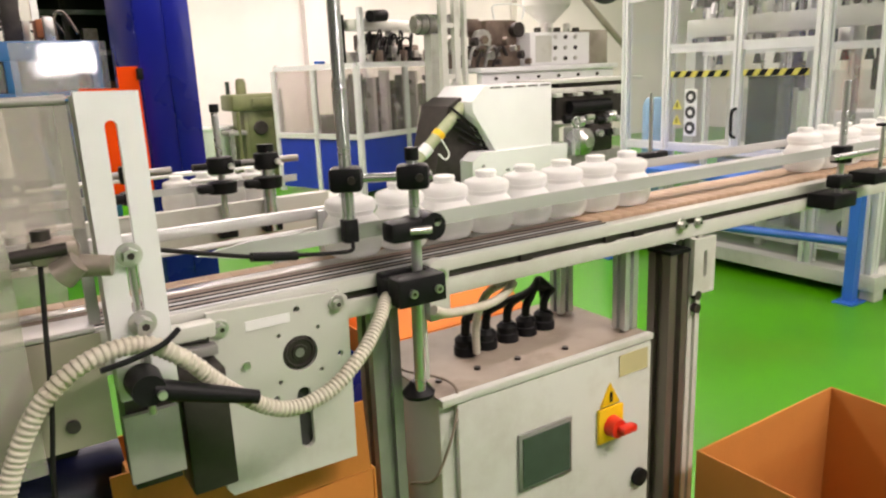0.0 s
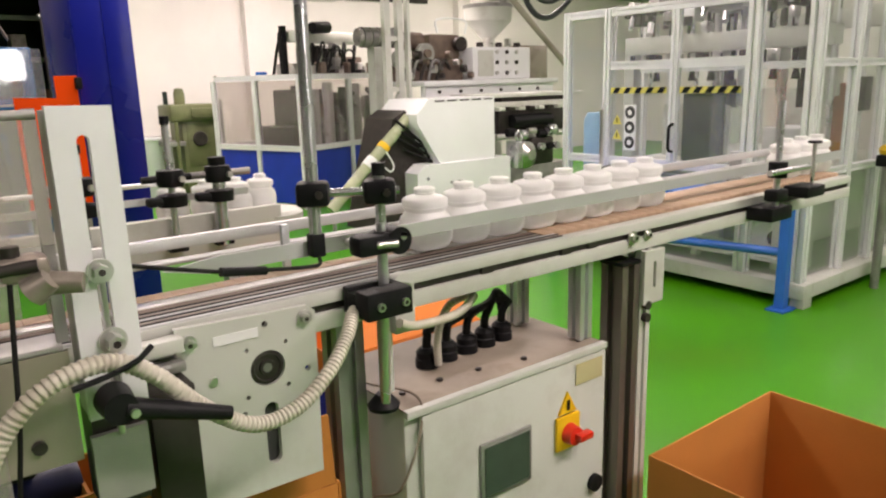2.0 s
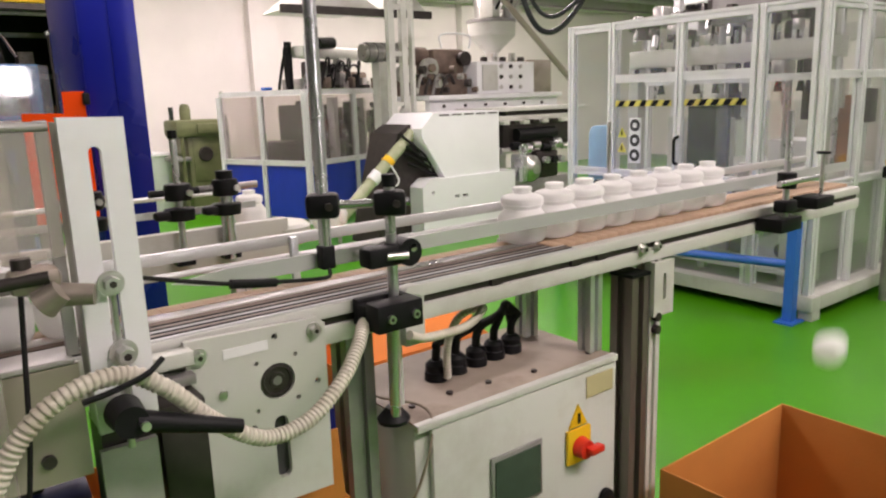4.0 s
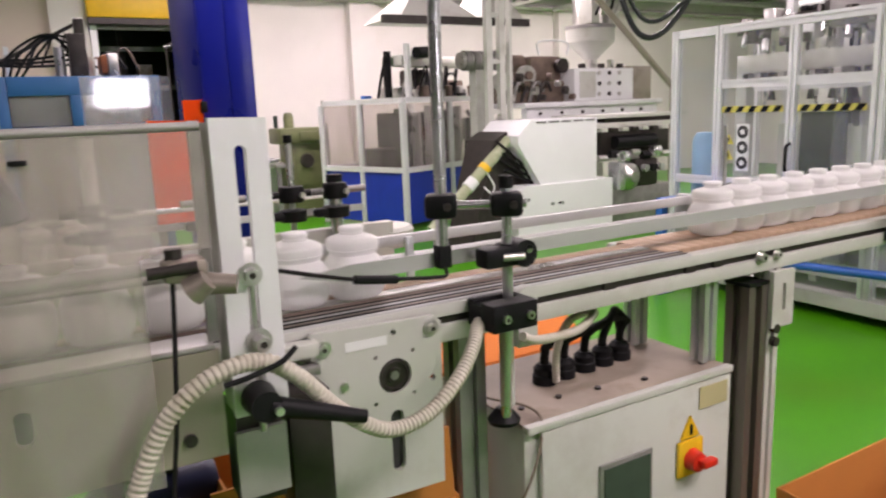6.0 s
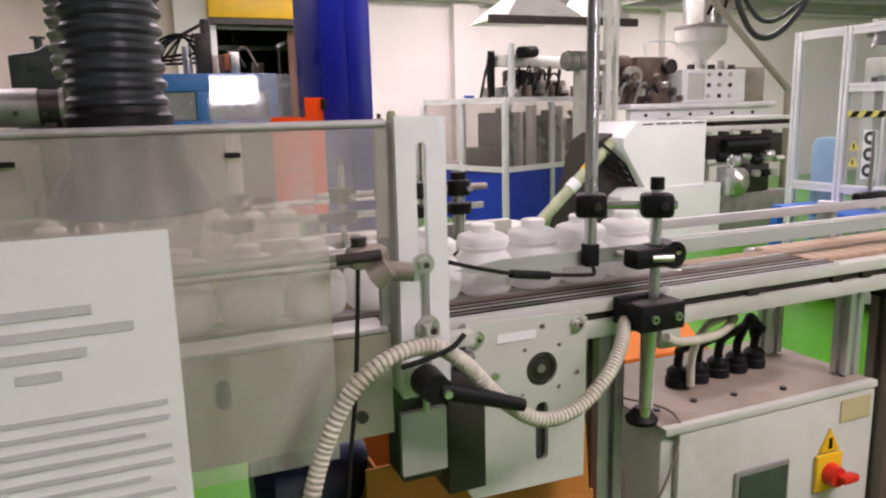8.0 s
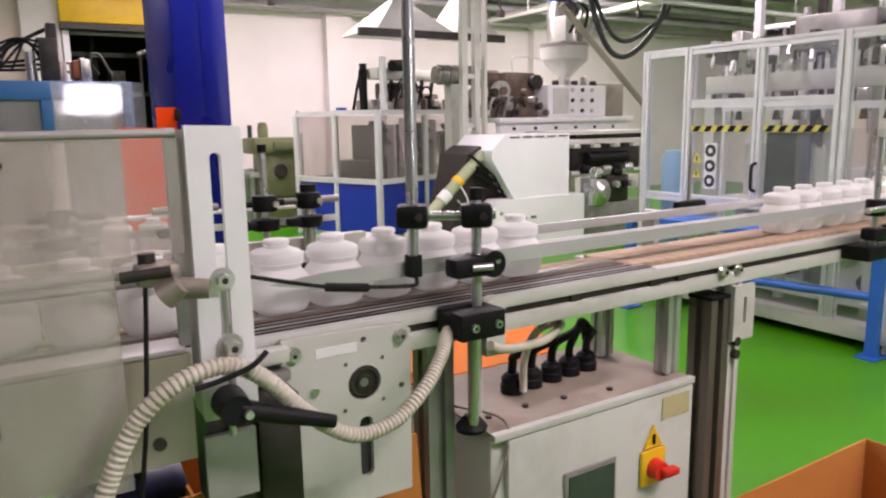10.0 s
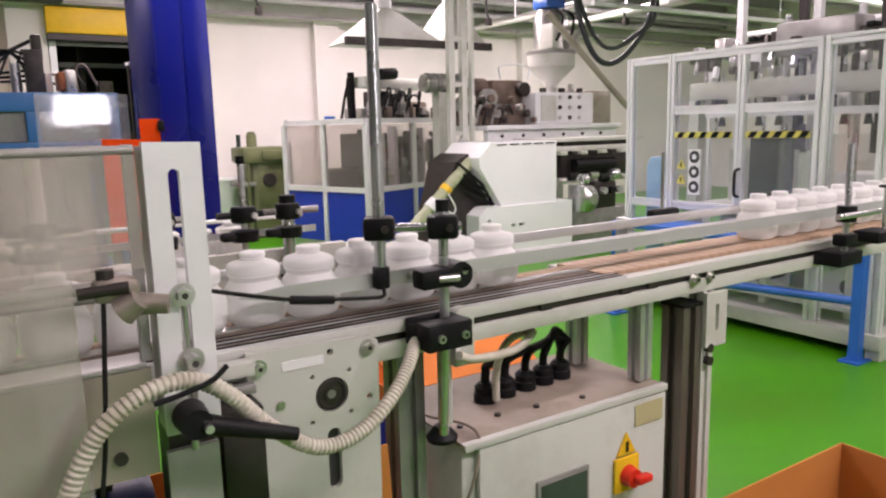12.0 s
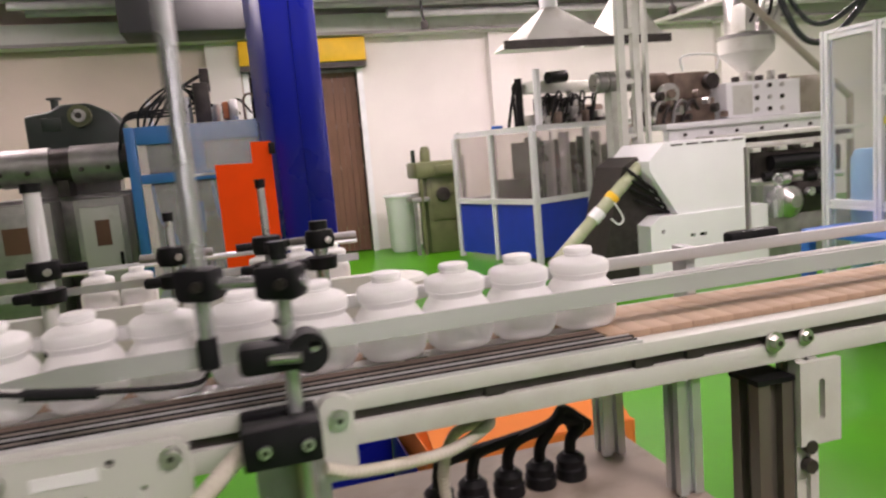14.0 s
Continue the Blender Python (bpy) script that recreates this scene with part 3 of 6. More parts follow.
motor_group = []
t_ = thing("green_gear_motor", "dark green gear motor with a bright steel barrel on a stand", "motor")
gb = plate(nb(), [(-0.80, 1.48), (-0.80, 1.93), (-0.62, 1.95), (-0.54, 2.0), (-0.34, 2.0), (-0.18, 1.92), (-0.10, 1.80), (-0.12, 1.48)], [], 6.34, 6.78)
bmesh.ops.bevel(gb, geom=[e for e in gb.edges if e.calc_face_angle(0) > 0.3], offset=0.03, segments=3, profile=0.5, affect="EDGES")
part("gearbox", gb, M_DGREEN, t_)
part("inspection_cover", B(-0.68, -0.54, 6.325, 6.338, 1.80, 1.90, bev=0.005), M_DGREEN, t_)
part("foot", B(-0.75, -0.15, 6.35, 6.75, 1.40, 1.478, bev=0.01), M_DGREEN, t_)
part("flange", R((-0.40, 6.28, 1.9), (-0.40, 6.33, 1.9), 0.085, seg=24), M_GREENM, t_)
part("shaft_cap", R((-0.40, 6.25, 1.9), (-0.40, 6.28, 1.9), 0.05, seg=20), M_STEEL, t_)
part("shaft_hole", R((-0.40, 6.248, 1.9), (-0.40, 6.24, 1.9), 0.024, seg=16), M_DARKSTEEL, t_)
part("filler_cap", R((-0.60, 6.5, 1.96), (-0.60, 6.5, 2.05), 0.03), M_DGREEN, t_)
part("filler_knob", R((-0.60, 6.5, 2.05), (-0.60, 6.5, 2.065), 0.055), M_DGREEN, t_)
part("barrel", R((-1.3, 6.15, 1.53), (-0.06, 6.15, 1.53), 0.13, seg=28), M_DARKSTEEL, t_)
for bx in (-0.95, -0.47):
    part("barrel_band", R((bx, 6.15, 1.53), (bx + 0.34, 6.15, 1.53), 0.142, seg=28), M_GREYSTEEL, t_)
for k in range(5):
    part("band_screw", R((-0.93 + 0.18 * k, 6.02, 1.49), (-0.93 + 0.18 * k, 5.99, 1.49), 0.018, seg=8), M_DARKSTEEL, t_)
part("barrel_saddle", B(-0.58, -0.50, 6.05, 6.3, 1.3, 1.42), M_DARKSTEEL, t_)
part("stand", B(-1.1, -0.1, 6.3, 6.8, 0, 1.30, bev=0.01), M_GREYSTEEL, t_)
part("post", B(-0.8, -0.2, 6.45, 6.65, 1.302, 1.398), M_GREYSTEEL, t_)
motor_group.append(t_)
for k, (x0, x1, h) in enumerate(((-1.08, -0.62, 1.27), (-0.47, -0.12, 1.27))):
    t_ = thing("machine_cabinet", "low grey machine cabinet with a framed door below the barrel", "cabinet", "low machine cabinets")
    motor_group.append(t_)
    part("body", B(x0, x1, 5.92, 6.28, 0.0, h, bev=0.01), M_DULL, t_)
    dr = part("door", B(x0 + 0.04, x1 - 0.04, 5.905, 5.919, 0.1, h - 0.06, bev=0.004), M_PAINT if k else M_DULL, t_)
    part("grille", B(x0 + 0.13, x1 - 0.12, 5.90, 5.9045, h - 0.35, h - 0.16), M_BROWN, dr)
    part("latch", B(x1 - 0.075, x1 - 0.055, 5.885, 5.904, h * 0.6, h * 0.6 + 0.1), M_BLACK, dr)

settle(motor_group, (-0.63, 7.6, 2.0), (-0.40, 6.28, 1.9), 1.21)

# ---- along the north wall ----
t_ = thing("green_press", "small olive green workshop press with a motor", "machine")
GX, GY = 3.17, 9.6
part("column", B(GX - 0.02, GX + 0.44, GY, GY + 0.5, 0, 1.03, bev=0.02), M_GREENM, t_)
part("head", B(GX - 0.16, GX + 0.46, GY - 0.05, GY + 0.5, 1.032, 1.25, bev=0.03), M_GREENM, t_)
part("motor", lathe(nb(), [(0.0, 0.0), (0.07, 0.0), (0.07, 0.14), (0.05, 0.2), (0.0, 0.21)], m=pose(GX + 0.05, GY + 0.2, 1.252)), M_GREENM, t_)
part("panel_door", B(GX + 0.04, GX + 0.38, GY - 0.012, GY - 0.002, 0.45, 1.05, bev=0.004), M_GREENM, t_)
part("side_rail", B(GX + 0.48, GX + 0.53, GY - 0.05, GY, 0, 1.3, bev=0.006), M_GREYSTEEL, t_)
part("lever", R((GX + 0.46, GY - 0.07, 0.95), (GX + 0.46, GY - 0.07, 1.6), 0.018), M_GREENM, t_)
part("guide_rod", R((GX - 0.1, GY - 0.03, 0.0), (GX - 0.1, GY - 0.03, 1.03), 0.025), M_GREENM, t_)
part("table", B(GX - 0.25, GX - 0.002, GY - 0.05, GY + 0.3, 0.72, 0.78, bev=0.01), M_GREYSTEEL, t_)
part("gear_cover", B(GX + 0.1, GX + 0.4, GY - 0.09, GY - 0.052, 1.07, 1.2, bev=0.015), M_GREENM, t_)
part("hand_wheel", lathe(nb(), [(0.0, 0.0), (0.09, 0.0), (0.1, 0.012), (0.09, 0.024), (0.0, 0.024)], m=pose(GX + 0.2, GY - 0.02, 0.8, 90, 0, 0)), M_DARKSTEEL, t_)
part("tie_rod", R((GX - 0.1, GY + 0.3, 1.252), (GX - 0.1, GY + 0.3, 1.42), 0.03), M_DGREEN, t_)
part("table_leg", B(GX - 0.22, GX - 0.17, GY, GY + 0.05, 0, 0.72), M_GREYSTEEL, t_)
t_ = thing("waste_bin", "white plastic bin standing at the wall", "bin")
part("barrel", lathe(nb(), [(0.17, 0.0), (0.2, 0.05), (0.23, 0.78), (0.24, 0.8), (0.0, 0.8)], m=pose(2.92, 10.2, 0)), M_WHITE, t_)
part("rim", lathe(nb(), [(0.245, 0.78), (0.255, 0.79), (0.255, 0.82), (0.245, 0.825)], m=pose(2.92, 10.2, 0)), M_WHITE, t_)

# blow moulding machine enclosure, slightly turned
t_ = thing("moulding_enclosure", "aluminium framed machine enclosure with tinted panes and blue skirt", "machine enclosure", at=(3.93, 7.72, 0), rz=20)
EW, ED, EH, EM = 1.75, 1.45, 1.52, 0.72
for x, y in ((0, 0), (EW / 2, 0), (EW, 0), (0, ED / 2), (0, ED), (EW, ED)):
    part("post", E(x - 0.03, x + 0.03, y - 0.03, y + 0.03, 0.0, EH, "z"), M_ALUW, t_)
for z in (EM, EH + 0.03):
    part("front_bar", E(0.032, EW - 0.032, -0.03, 0.03, z - 0.03, z + 0.03, "x"), M_ALUW, t_)
    part("side_bar", E(-0.03, 0.03, 0.032, ED - 0.032, z - 0.03, z + 0.03, "y"), M_ALUW, t_)
    part("rear_bar", E(0.032, EW - 0.032, ED - 0.03, ED + 0.03, z - 0.03, z + 0.03, "x"), M_ALUW, t_)
for a, b in ((0.035, EW / 2 - 0.035), (EW / 2 + 0.035, EW - 0.035)):
    part("pane", B(a, b, -0.004, 0.004, EM + 0.035, EH - 0.005), M_TINT, t_)
    part("skirt_panel", B(a, b, -0.006, 0.006, 0.06, EM - 0.035), M_SKIRT, t_)
for a, b in ((0.035, ED / 2 - 0.035), (ED / 2 + 0.035, ED - 0.035)):
    part("pane", B(-0.004, 0.004, a, b, EM + 0.035, EH - 0.005), M_TINT, t_)
    part("skirt_panel", B(-0.006, 0.006, a, b, 0.06, EM - 0.035), M_SKIRT, t_)
part("mould_block", B(0.3, 1.4, 0.3, 1.1, 0.1, 0.95, bev=0.02), M_DARKSTEEL, t_)
part("mould_block", B(0.55, 0.85, 0.35, 1.0, 0.952, 1.4, bev=0.02), M_DARKSTEEL, t_)
part("mould_block", B(1.05, 1.35, 0.35, 1.0, 0.952, 1.35, bev=0.02), M_BROWNSTEEL, t_)
part("pipe_loop", tube(nb(), [(0.05, 0.3, 1.55), (0.03, 0.3, 2.0), (0.08, 0.3, 2.05), (0.1, 0.4, 1.9), (0.1, 0.5, 1.56)], 0.018), M_RUBBER, t_)
part("mast", E(0.12, 0.18, 0.0, 0.06, 1.582, 2.2, "z"), M_ALUW, t_)
part("valve_box", R((0.3, 0.5, 1.582), (0.3, 0.5, 2.15), 0.045), M_BLACK, t_)
for k in range(6):
    part("hydraulic_hose", tube(nb(), [(0.3 + 0.12 * k, 0.3, 1.56), (0.34 + 0.12 * k, 0.25, 1.78 + 0.05 * (k % 3)), (0.5 + 0.12 * k, 0.3, 1.86 + 0.03 * (k % 2)), (0.62 + 0.12 * k, 0.4, 1.6)], 0.017), M_RUBBER if k % 3 else M_STEEL, t_)
for k, (bx, by, bw, bz, mm_) in enumerate(((0.12, 0.15, 0.16, 1.45, M_DARKSTEEL), (0.36, 0.08, 0.06, 1.40, M_ALUW), (0.62, 0.1, 0.08, 1.48, M_ALUW), (0.95, 0.12, 0.12, 1.42, M_DARKSTEEL), (1.2, 0.1, 0.05, 1.46, M_ALUW), (1.45, 0.12, 0.14, 1.3, M_DARKSTEEL))):
    part("inner_column", B(bx, bx + bw, by, by + 0.12, 0.1, bz, bev=0.01), mm_, t_)
for k in range(8):
    part("inner_fitting", B(0.2 + 0.17 * k, 0.28 + 0.17 * k, 0.2, 0.28, 0.96 + 0.05 * (k % 3), 1.08 + 0.07 * (k % 4), bev=0.01), M_STEEL if k % 2 else M_BROWN, t_)
for k in range(5):
    part("top_fitting", B(0.35 + 0.22 * k, 0.47 + 0.22 * k, 0.12, 0.26, 1.585, 1.66 + 0.06 * (k % 3), bev=0.015), (M_DARKSTEEL, M_STEEL, M_GREYSTEEL)[k % 3], t_)
for k in range(3):
    part("flywheel", tube(nb(), [(0.75 + 0.2 * k + 0.1 * math.sin(a), 0.18, 1.78 + 0.1 * math.cos(a)) for a in [2 * math.pi * n / 12 for n in range(13)]], 0.014, n=2), M_RUBBER, t_)
part("head_block", B(0.45, 0.95, 0.35, 0.8, 1.585, 1.72, bev=0.02), M_STEEL, t_)
part("drive_block", B(1.0, 1.5, 0.25, 0.6, 1.585, 1.80, bev=0.03), M_BROWNSTEEL, t_)
part("drive_block", B(0.6, 0.9, 0.3, 0.6, 1.722, 1.93, bev=0.03), M_DARKSTEEL, t_)
for k in range(5):
    part("hydraulic_hose", tube(nb(), [(0.2 + 0.22 * k, 0.12, 1.585), (0.22 + 0.22 * k, 0.08, 1.74), (0.34 + 0.2 * k, 0.1, 1.9 + 0.04 * (k % 2)), (0.5 + 0.2 * k, 0.2, 1.92), (0.56 + 0.2 * k, 0.28, 1.75)], 0.014), M_RUBBER, t_)
part("motor", R((0.5, 0.2, 2.12), (0.78, 0.2, 2.14), 0.07), M_BLACK, t_)
part("arm", B(0.35, 1.5, 0.3, 0.5, 1.96, 2.1, bev=0.02), M_PAINT, t_)
for k in range(16):
    fx, fz = 0.15 + 0.1 * k, 0.85 + 0.16 * (k * 7 % 4)
    part("inner_valve", R((fx, 0.08 + 0.03 * (k % 3), fz), (fx + 0.05, 0.2, fz + 0.05 * (k % 3)), 0.022 + 0.01 * (k % 2), seg=10), (M_STEEL, M_BLACK, M_GREYSTEEL, M_CHROME)[k % 4], t_)
for k in range(12):
    fx = 0.2 + 0.125 * k
    part("top_valve", B(fx, fx + 0.06 + 0.02 * (k % 3), 0.05 + 0.04 * (k % 2), 0.16, 1.585, 1.63 + 0.045 * (k * 5 % 4), bev=0.01), (M_DARKSTEEL, M_STEEL, M_BROWNSTEEL, M_BLACK)[k % 4], t_)
part("corner_lamp", B(-0.02, 0.12, 0.62, 0.68, 1.585, 1.62, bev=0.01), M_BLUEL, t_)
part("arm_brace", B(1.0, 1.08, 0.3, 0.4, 1.58, 1.98), M_PAINT, t_)

# extruder behind the enclosure
t_ = thing("extruder", "extruder with grey gearbox and white control box on steel table", "machine")
part("table_top", B(5.15, 7.4, 6.95, 7.9, 1.40, 1.46, bev=0.008), M_ALUW, t_)
part("table_beam", B(5.2, 7.35, 7.0, 7.1, 1.26, 1.398), M_ALUW, t_)
for lx in (5.25, 6.3, 7.25):
    part("table_leg", B(lx, lx + 0.1, 7.0, 7.1, 0.0, 1.258), M_PAINT, t_)
part("control_box", B(6.02, 7.02, 7.1, 7.7, 1.462, 1.86, bev=0.015), M_WHITE, t_)
for k in range(3):
    for j in range(3):
        part("cover_screw", R((6.42 + 0.17 * k, 7.098, 1.54 + 0.13 * j), (6.42 + 0.17 * k, 7.08, 1.54 + 0.13 * j), 0.026, seg=10), M_DARKSTEEL if (k + j) % 2 else M_STEEL, t_)
part("gearbox", B(5.2, 5.95, 7.2, 7.75, 1.462, 1.72, bev=0.02), M_BROWNSTEEL, t_)
part("gear_cover", B(5.5, 5.98, 7.3, 7.7, 1.722, 2.02, bev=0.03), M_BROWNSTEEL, t_)
part("motor", lathe(nb(), [(0.0, 0.0), (0.11, 0.0), (0.11, 0.25), (0.09, 0.3), (0.0, 0.31)], m=pose(5.5, 7.5, 1.94, 0, -90, 0)), M_BROWNSTEEL, t_)
part("fan_cowl", R((5.93, 7.28, 1.9), (5.93, 7.2, 1.9), 0.09, seg=20), M_DARKSTEEL, t_)
part("barrel", R((4.6, 7.5, 1.98), (5.2, 7.5, 1.98), 0.1, seg=20), M_STEEL, t_)
for k in range(5):
    part("heater_band", R((4.65 + 0.11 * k, 7.5, 1.98), (4.73 + 0.11 * k, 7.5, 1.98), 0.118, seg=20), M_GREYSTEEL, t_)
part("top_rail", tube(nb(), [(5.55, 7.2, 2.02), (5.55, 7.2, 2.18), (5.98, 7.2, 2.18), (5.98, 7.2, 2.02)], 0.012, n=4), M_ALUW, t_)
part("barrel_support", B(4.78, 4.9, 7.42, 7.58, 0.0, 1.87), M_PAINT, t_)
part("cabinet", B(7.05, 7.55, 7.3, 7.9, 1.462, 1.9, bev=0.01), M_BEIGE, t_)
for k in range(5):
    part("pipe", tube(nb(), [(5.0 + 0.12 * k, 7.15, 1.47), (5.02 + 0.12 * k, 7.1, 1.62 + 0.04 * (k % 2)), (5.12 + 0.12 * k, 7.12, 1.7), (5.25 + 0.12 * k, 7.2, 1.6)], 0.02), M_GREYSTEEL if k % 2 else M_DARKSTEEL, t_)
part("coupling", R((5.05, 7.35, 1.72), (5.05, 7.2, 1.72), 0.1, seg=20), M_STEEL, t_)
for k in range(6):
    part("beam_bolt", R((5.4 + 0.33 * k, 6.999, 1.33), (5.4 + 0.33 * k, 6.98, 1.33), 0.02, seg=8), M_DARKSTEEL, t_)
for k in range(9):
    px = 5.05 + 0.115 * k
    part("pipe_flange", R((px, 7.13, 1.52 + 0.08 * (k * 3 % 4)), (px + 0.03, 7.07, 1.52 + 0.08 * (k * 3 % 4)), 0.035 + 0.015 * (k % 2), seg=14), (M_STEEL, M_DARKSTEEL, M_BROWNSTEEL)[k % 3], t_)
part("gear_disc", R((5.32, 7.195, 1.78), (5.32, 7.12, 1.78), 0.12, seg=24), M_STEEL, t_)
part("gear_hub", R((5.32, 7.119, 1.78), (5.32, 7.08, 1.78), 0.05, seg=18), M_BROWNSTEEL, t_)
part("box_recess", B(6.10, 6.36, 7.085, 7.099, 1.50, 1.82, bev=0.006), M_PAINT, t_)
for k in range(5):
    part("box_clamp", B(6.16 + 0.16 * k, 6.22 + 0.16 * k, 7.12, 7.2, 1.862, 1.92 + 0.05 * (k % 2), bev=0.01), M_STEEL if k % 2 else M_DARKSTEEL, t_)
part("beam_flange", B(5.15, 7.4, 6.96, 7.14, 1.235, 1.258), M_ALUW, t_)
for k in range(8):
    part("underside_valve", B(5.3 + 0.22 * k, 5.4 + 0.22 * k, 7.02, 7.14, 1.12 - 0.05 * (k % 3), 1.234, bev=0.01), (M_DARKSTEEL, M_BLACK, M_STEEL)[k % 3], t_)
t_ = thing("material_hopper", "conical pale material hopper with loader and blue valve above the extruder", "hopper")
part("cone", lathe(nb(), [(0.09, 1.862), (0.09, 1.98), (0.31, 2.20), (0.315, 2.40), (0.30, 2.41), (0.0, 2.41)], m=pose(6.54, 7.4, 0)), M_PAINT, t_)
part("rim_band", lathe(nb(), [(0.316, 2.36), (0.325, 2.365), (0.325, 2.40), (0.316, 2.405)], m=pose(6.54, 7.4, 0)), M_GREYSTEEL, t_)
part("loader_box", B(6.3, 6.42, 7.1, 7.35, 2.412, 2.72, bev=0.01), M_PAINT, t_)
part("filter_box", B(6.68, 6.86, 7.2, 7.5, 2.412, 2.66, bev=0.01), M_PAINT, t_)
for k in range(4):
    part("loader_pipe", tube(nb(), [(6.36 + 0.1 * k, 7.1, 2.5), (6.38 + 0.1 * k, 7.04, 2.62), (6.42 + 0.09 * k, 7.05, 2.8), (6.45 + 0.06 * k, 7.2, 2.9)], 0.018), (M_RUBBER, M_STEEL)[k % 2], t_)
part("loader", lathe(nb(), [(0.2, 2.412), (0.2, 2.8), (0.15, 2.92), (0.0, 2.93)], m=pose(6.50, 7.4, 0)), M_STEEL, t_)
part("valve", B(6.34, 6.66, 7.25, 7.55, 2.935, 3.07, bev=0.03), M_BLUEL, t_)
part("sight_glass", B(6.36, 6.46, 7.15, 7.19, 2.5, 2.78, bev=0.01), M_GREYSTEEL, t_)
for k in range(2):
    t_ = thing("conveying_hose", "thick grey spiral hose looping from the ceiling", "hose", "conveying hoses")
    part("hose", tube(nb(), [(6.42 - 0.05 * k, 6.95 + 0.1 * k, 4.19), (6.5 + 0.05 * k, 6.93, 3.1), (6.75 + 0.1 * k, 6.9, 2.42 + 0.12 * k), (7.08 + 0.1 * k, 6.9, 2.22 + 0.2 * k), (7.5 + 0.1 * k, 6.9, 2.42 + 0.2 * k), (7.88 + 0.1 * k, 6.9, 2.95), (8.0, 6.9, 4.19)], 0.034 - 0.008 * k, ridge=0.005, pitch=0.04), M_DUCT, t_)
t_ = thing("feed_pipe", "slanting beige feed pipe beside the hopper", "pipe")
part("pipe", R((5.95, 6.8, 2.78), (7.42, 6.8, 1.60), 0.04), M_BEIGE, t_)
part("pipe_foot", R((7.42, 6.8, 0.0), (7.42, 6.8, 1.63), 0.04), M_BEIGE, t_)

# exhaust hood and its mast
t_ = thing("exhaust_hood", "white sheet metal exhaust hood hanging over the machines", "hood")
hb = nb()
q = [hb.verts.new(v) for v in ((3.75, 7.3, 2.45), (4.75, 7.3, 2.45), (4.75, 8.3, 2.45), (3.75, 8.3, 2.45), (4.18, 7.7, 2.85), (4.32, 7.7, 2.85), (4.32, 7.84, 2.85), (4.18, 7.84, 2.85))]
for f in ((0, 1, 5, 4), (1, 2, 6, 5), (2, 3, 7, 6), (3, 0, 4, 7), (4, 5, 6, 7), (3, 2, 1, 0)):
    hb.faces.new([q[n] for n in f])
part("canopy", hb, M_PAINT, t_)
hb = nb()
q = [hb.verts.new(v) for v in ((4.80, 7.3, 2.45), (5.40, 7.3, 2.45), (5.40, 8.1, 2.45), (4.80, 8.1, 2.45), (5.03, 7.6, 2.95), (5.17, 7.6, 2.95), (5.17, 7.74, 2.95), (5.03, 7.74, 2.95))]
for f in ((0, 1, 5, 4), (1, 2, 6, 5), (2, 3, 7, 6), (3, 0, 4, 7), (4, 5, 6, 7), (3, 2, 1, 0)):
    hb.faces.new([q[n] for n in f])
part("canopy", hb, M_PAINT, t_)
part("rim", B(3.5, 5.45, 7.24, 7.29, 2.36, 2.445), M_DARKSTEEL, t_)
part("flue", R((5.1, 7.67, 2.951), (5.1, 7.67, 4.19), 0.07), M_ALUW, t_)
part("flue", R((4.25, 7.77, 2.851), (4.25, 7.77, 4.19), 0.1), M_ALUW, t_)
t_ = thing("gantry_mast", "tall white square tube mast with braces", "mast")
for mx, my in ((4.56, 6.85), (4.73, 6.85), (4.90, 6.9)):
    part("upright", B(mx, mx + 0.075 - (0.04 if mx > 4.8 else 0), my, my + 0.07, 0, 4.19), M_PAINT, t_)
for mz in (1.35, 1.9, 2.4, 2.9):
    part("crossbar", B(4.637, 4.728, 6.86, 6.9, mz, mz + 0.05), M_PAINT, t_)
for mz in (1.2, 1.28):
    part("pulley", R((4.68, 6.82, mz), (4.68, 6.79, mz), 0.05, seg=18), M_STEEL, t_)

# white covered take-off unit with chute
t_ = thing("take_off_unit", "white lacquered machine cover with chamfered corner on a lower box", "machine")
cov = plate(nb(), [(4.47, 0.64), (4.20, 1.05), (4.20, 1.14), (4.35, 1.285), (5.21, 1.285), (5.21, 0.64)], [], 5.80, 6.5)
part("upper_cover", cov, M_WHITE, t_)
part("lower_cover", plate(nb(), [(4.17, 0.0), (5.42, 0.0), (5.42, 0.64), (4.28, 0.64), (4.17, 0.56)], [circle(4.30, 0.50, 0.02, 10), [(4.58, 0.42), (4.63, 0.42), (4.63, 0.45), (4.58, 0.45)], [(4.68, 0.42), (4.75, 0.42), (4.75, 0.45), (4.68, 0.45)]], 5.78, 6.6), M_WHITE, t_)
# added black sheet for the shade inside the lower cover's holes
part("backing", B(4.26, 4.80, 5.82, 5.83, 0.38, 0.54), M_BLACK, t_)
for k in range(5):
    # no opening is cut: dark strips paint the shade in the vents
    part("vent_slot", B(4.42 + 0.16 * k, 4.54 + 0.16 * k, 5.794, 5.799, 1.255, 1.268), M_DARK, t_)
t_ = thing("black_take_up", "black steel take-up mechanism below the tube", "machine")
part("frame", plate(nb(), [(3.75, 0.0), (4.45, 0.0), (4.62, 0.55), (4.2, 1.18), (4.05, 1.1), (3.9, 0.6)], [], 6.0, 6.5), M_DARKSTEEL, t_)
for k in range(4):
    part("cable", tube(nb(), [(4.05 + 0.03 * k, 5.97, 1.1 - 0.1 * k), (4.2 + 0.04 * k, 5.9, 0.95 - 0.08 * k), (4.38 + 0.03 * k, 5.93, 0.8 - 0.05 * k), (4.48, 5.98, 0.62)], 0.014), M_RUBBER, t_)
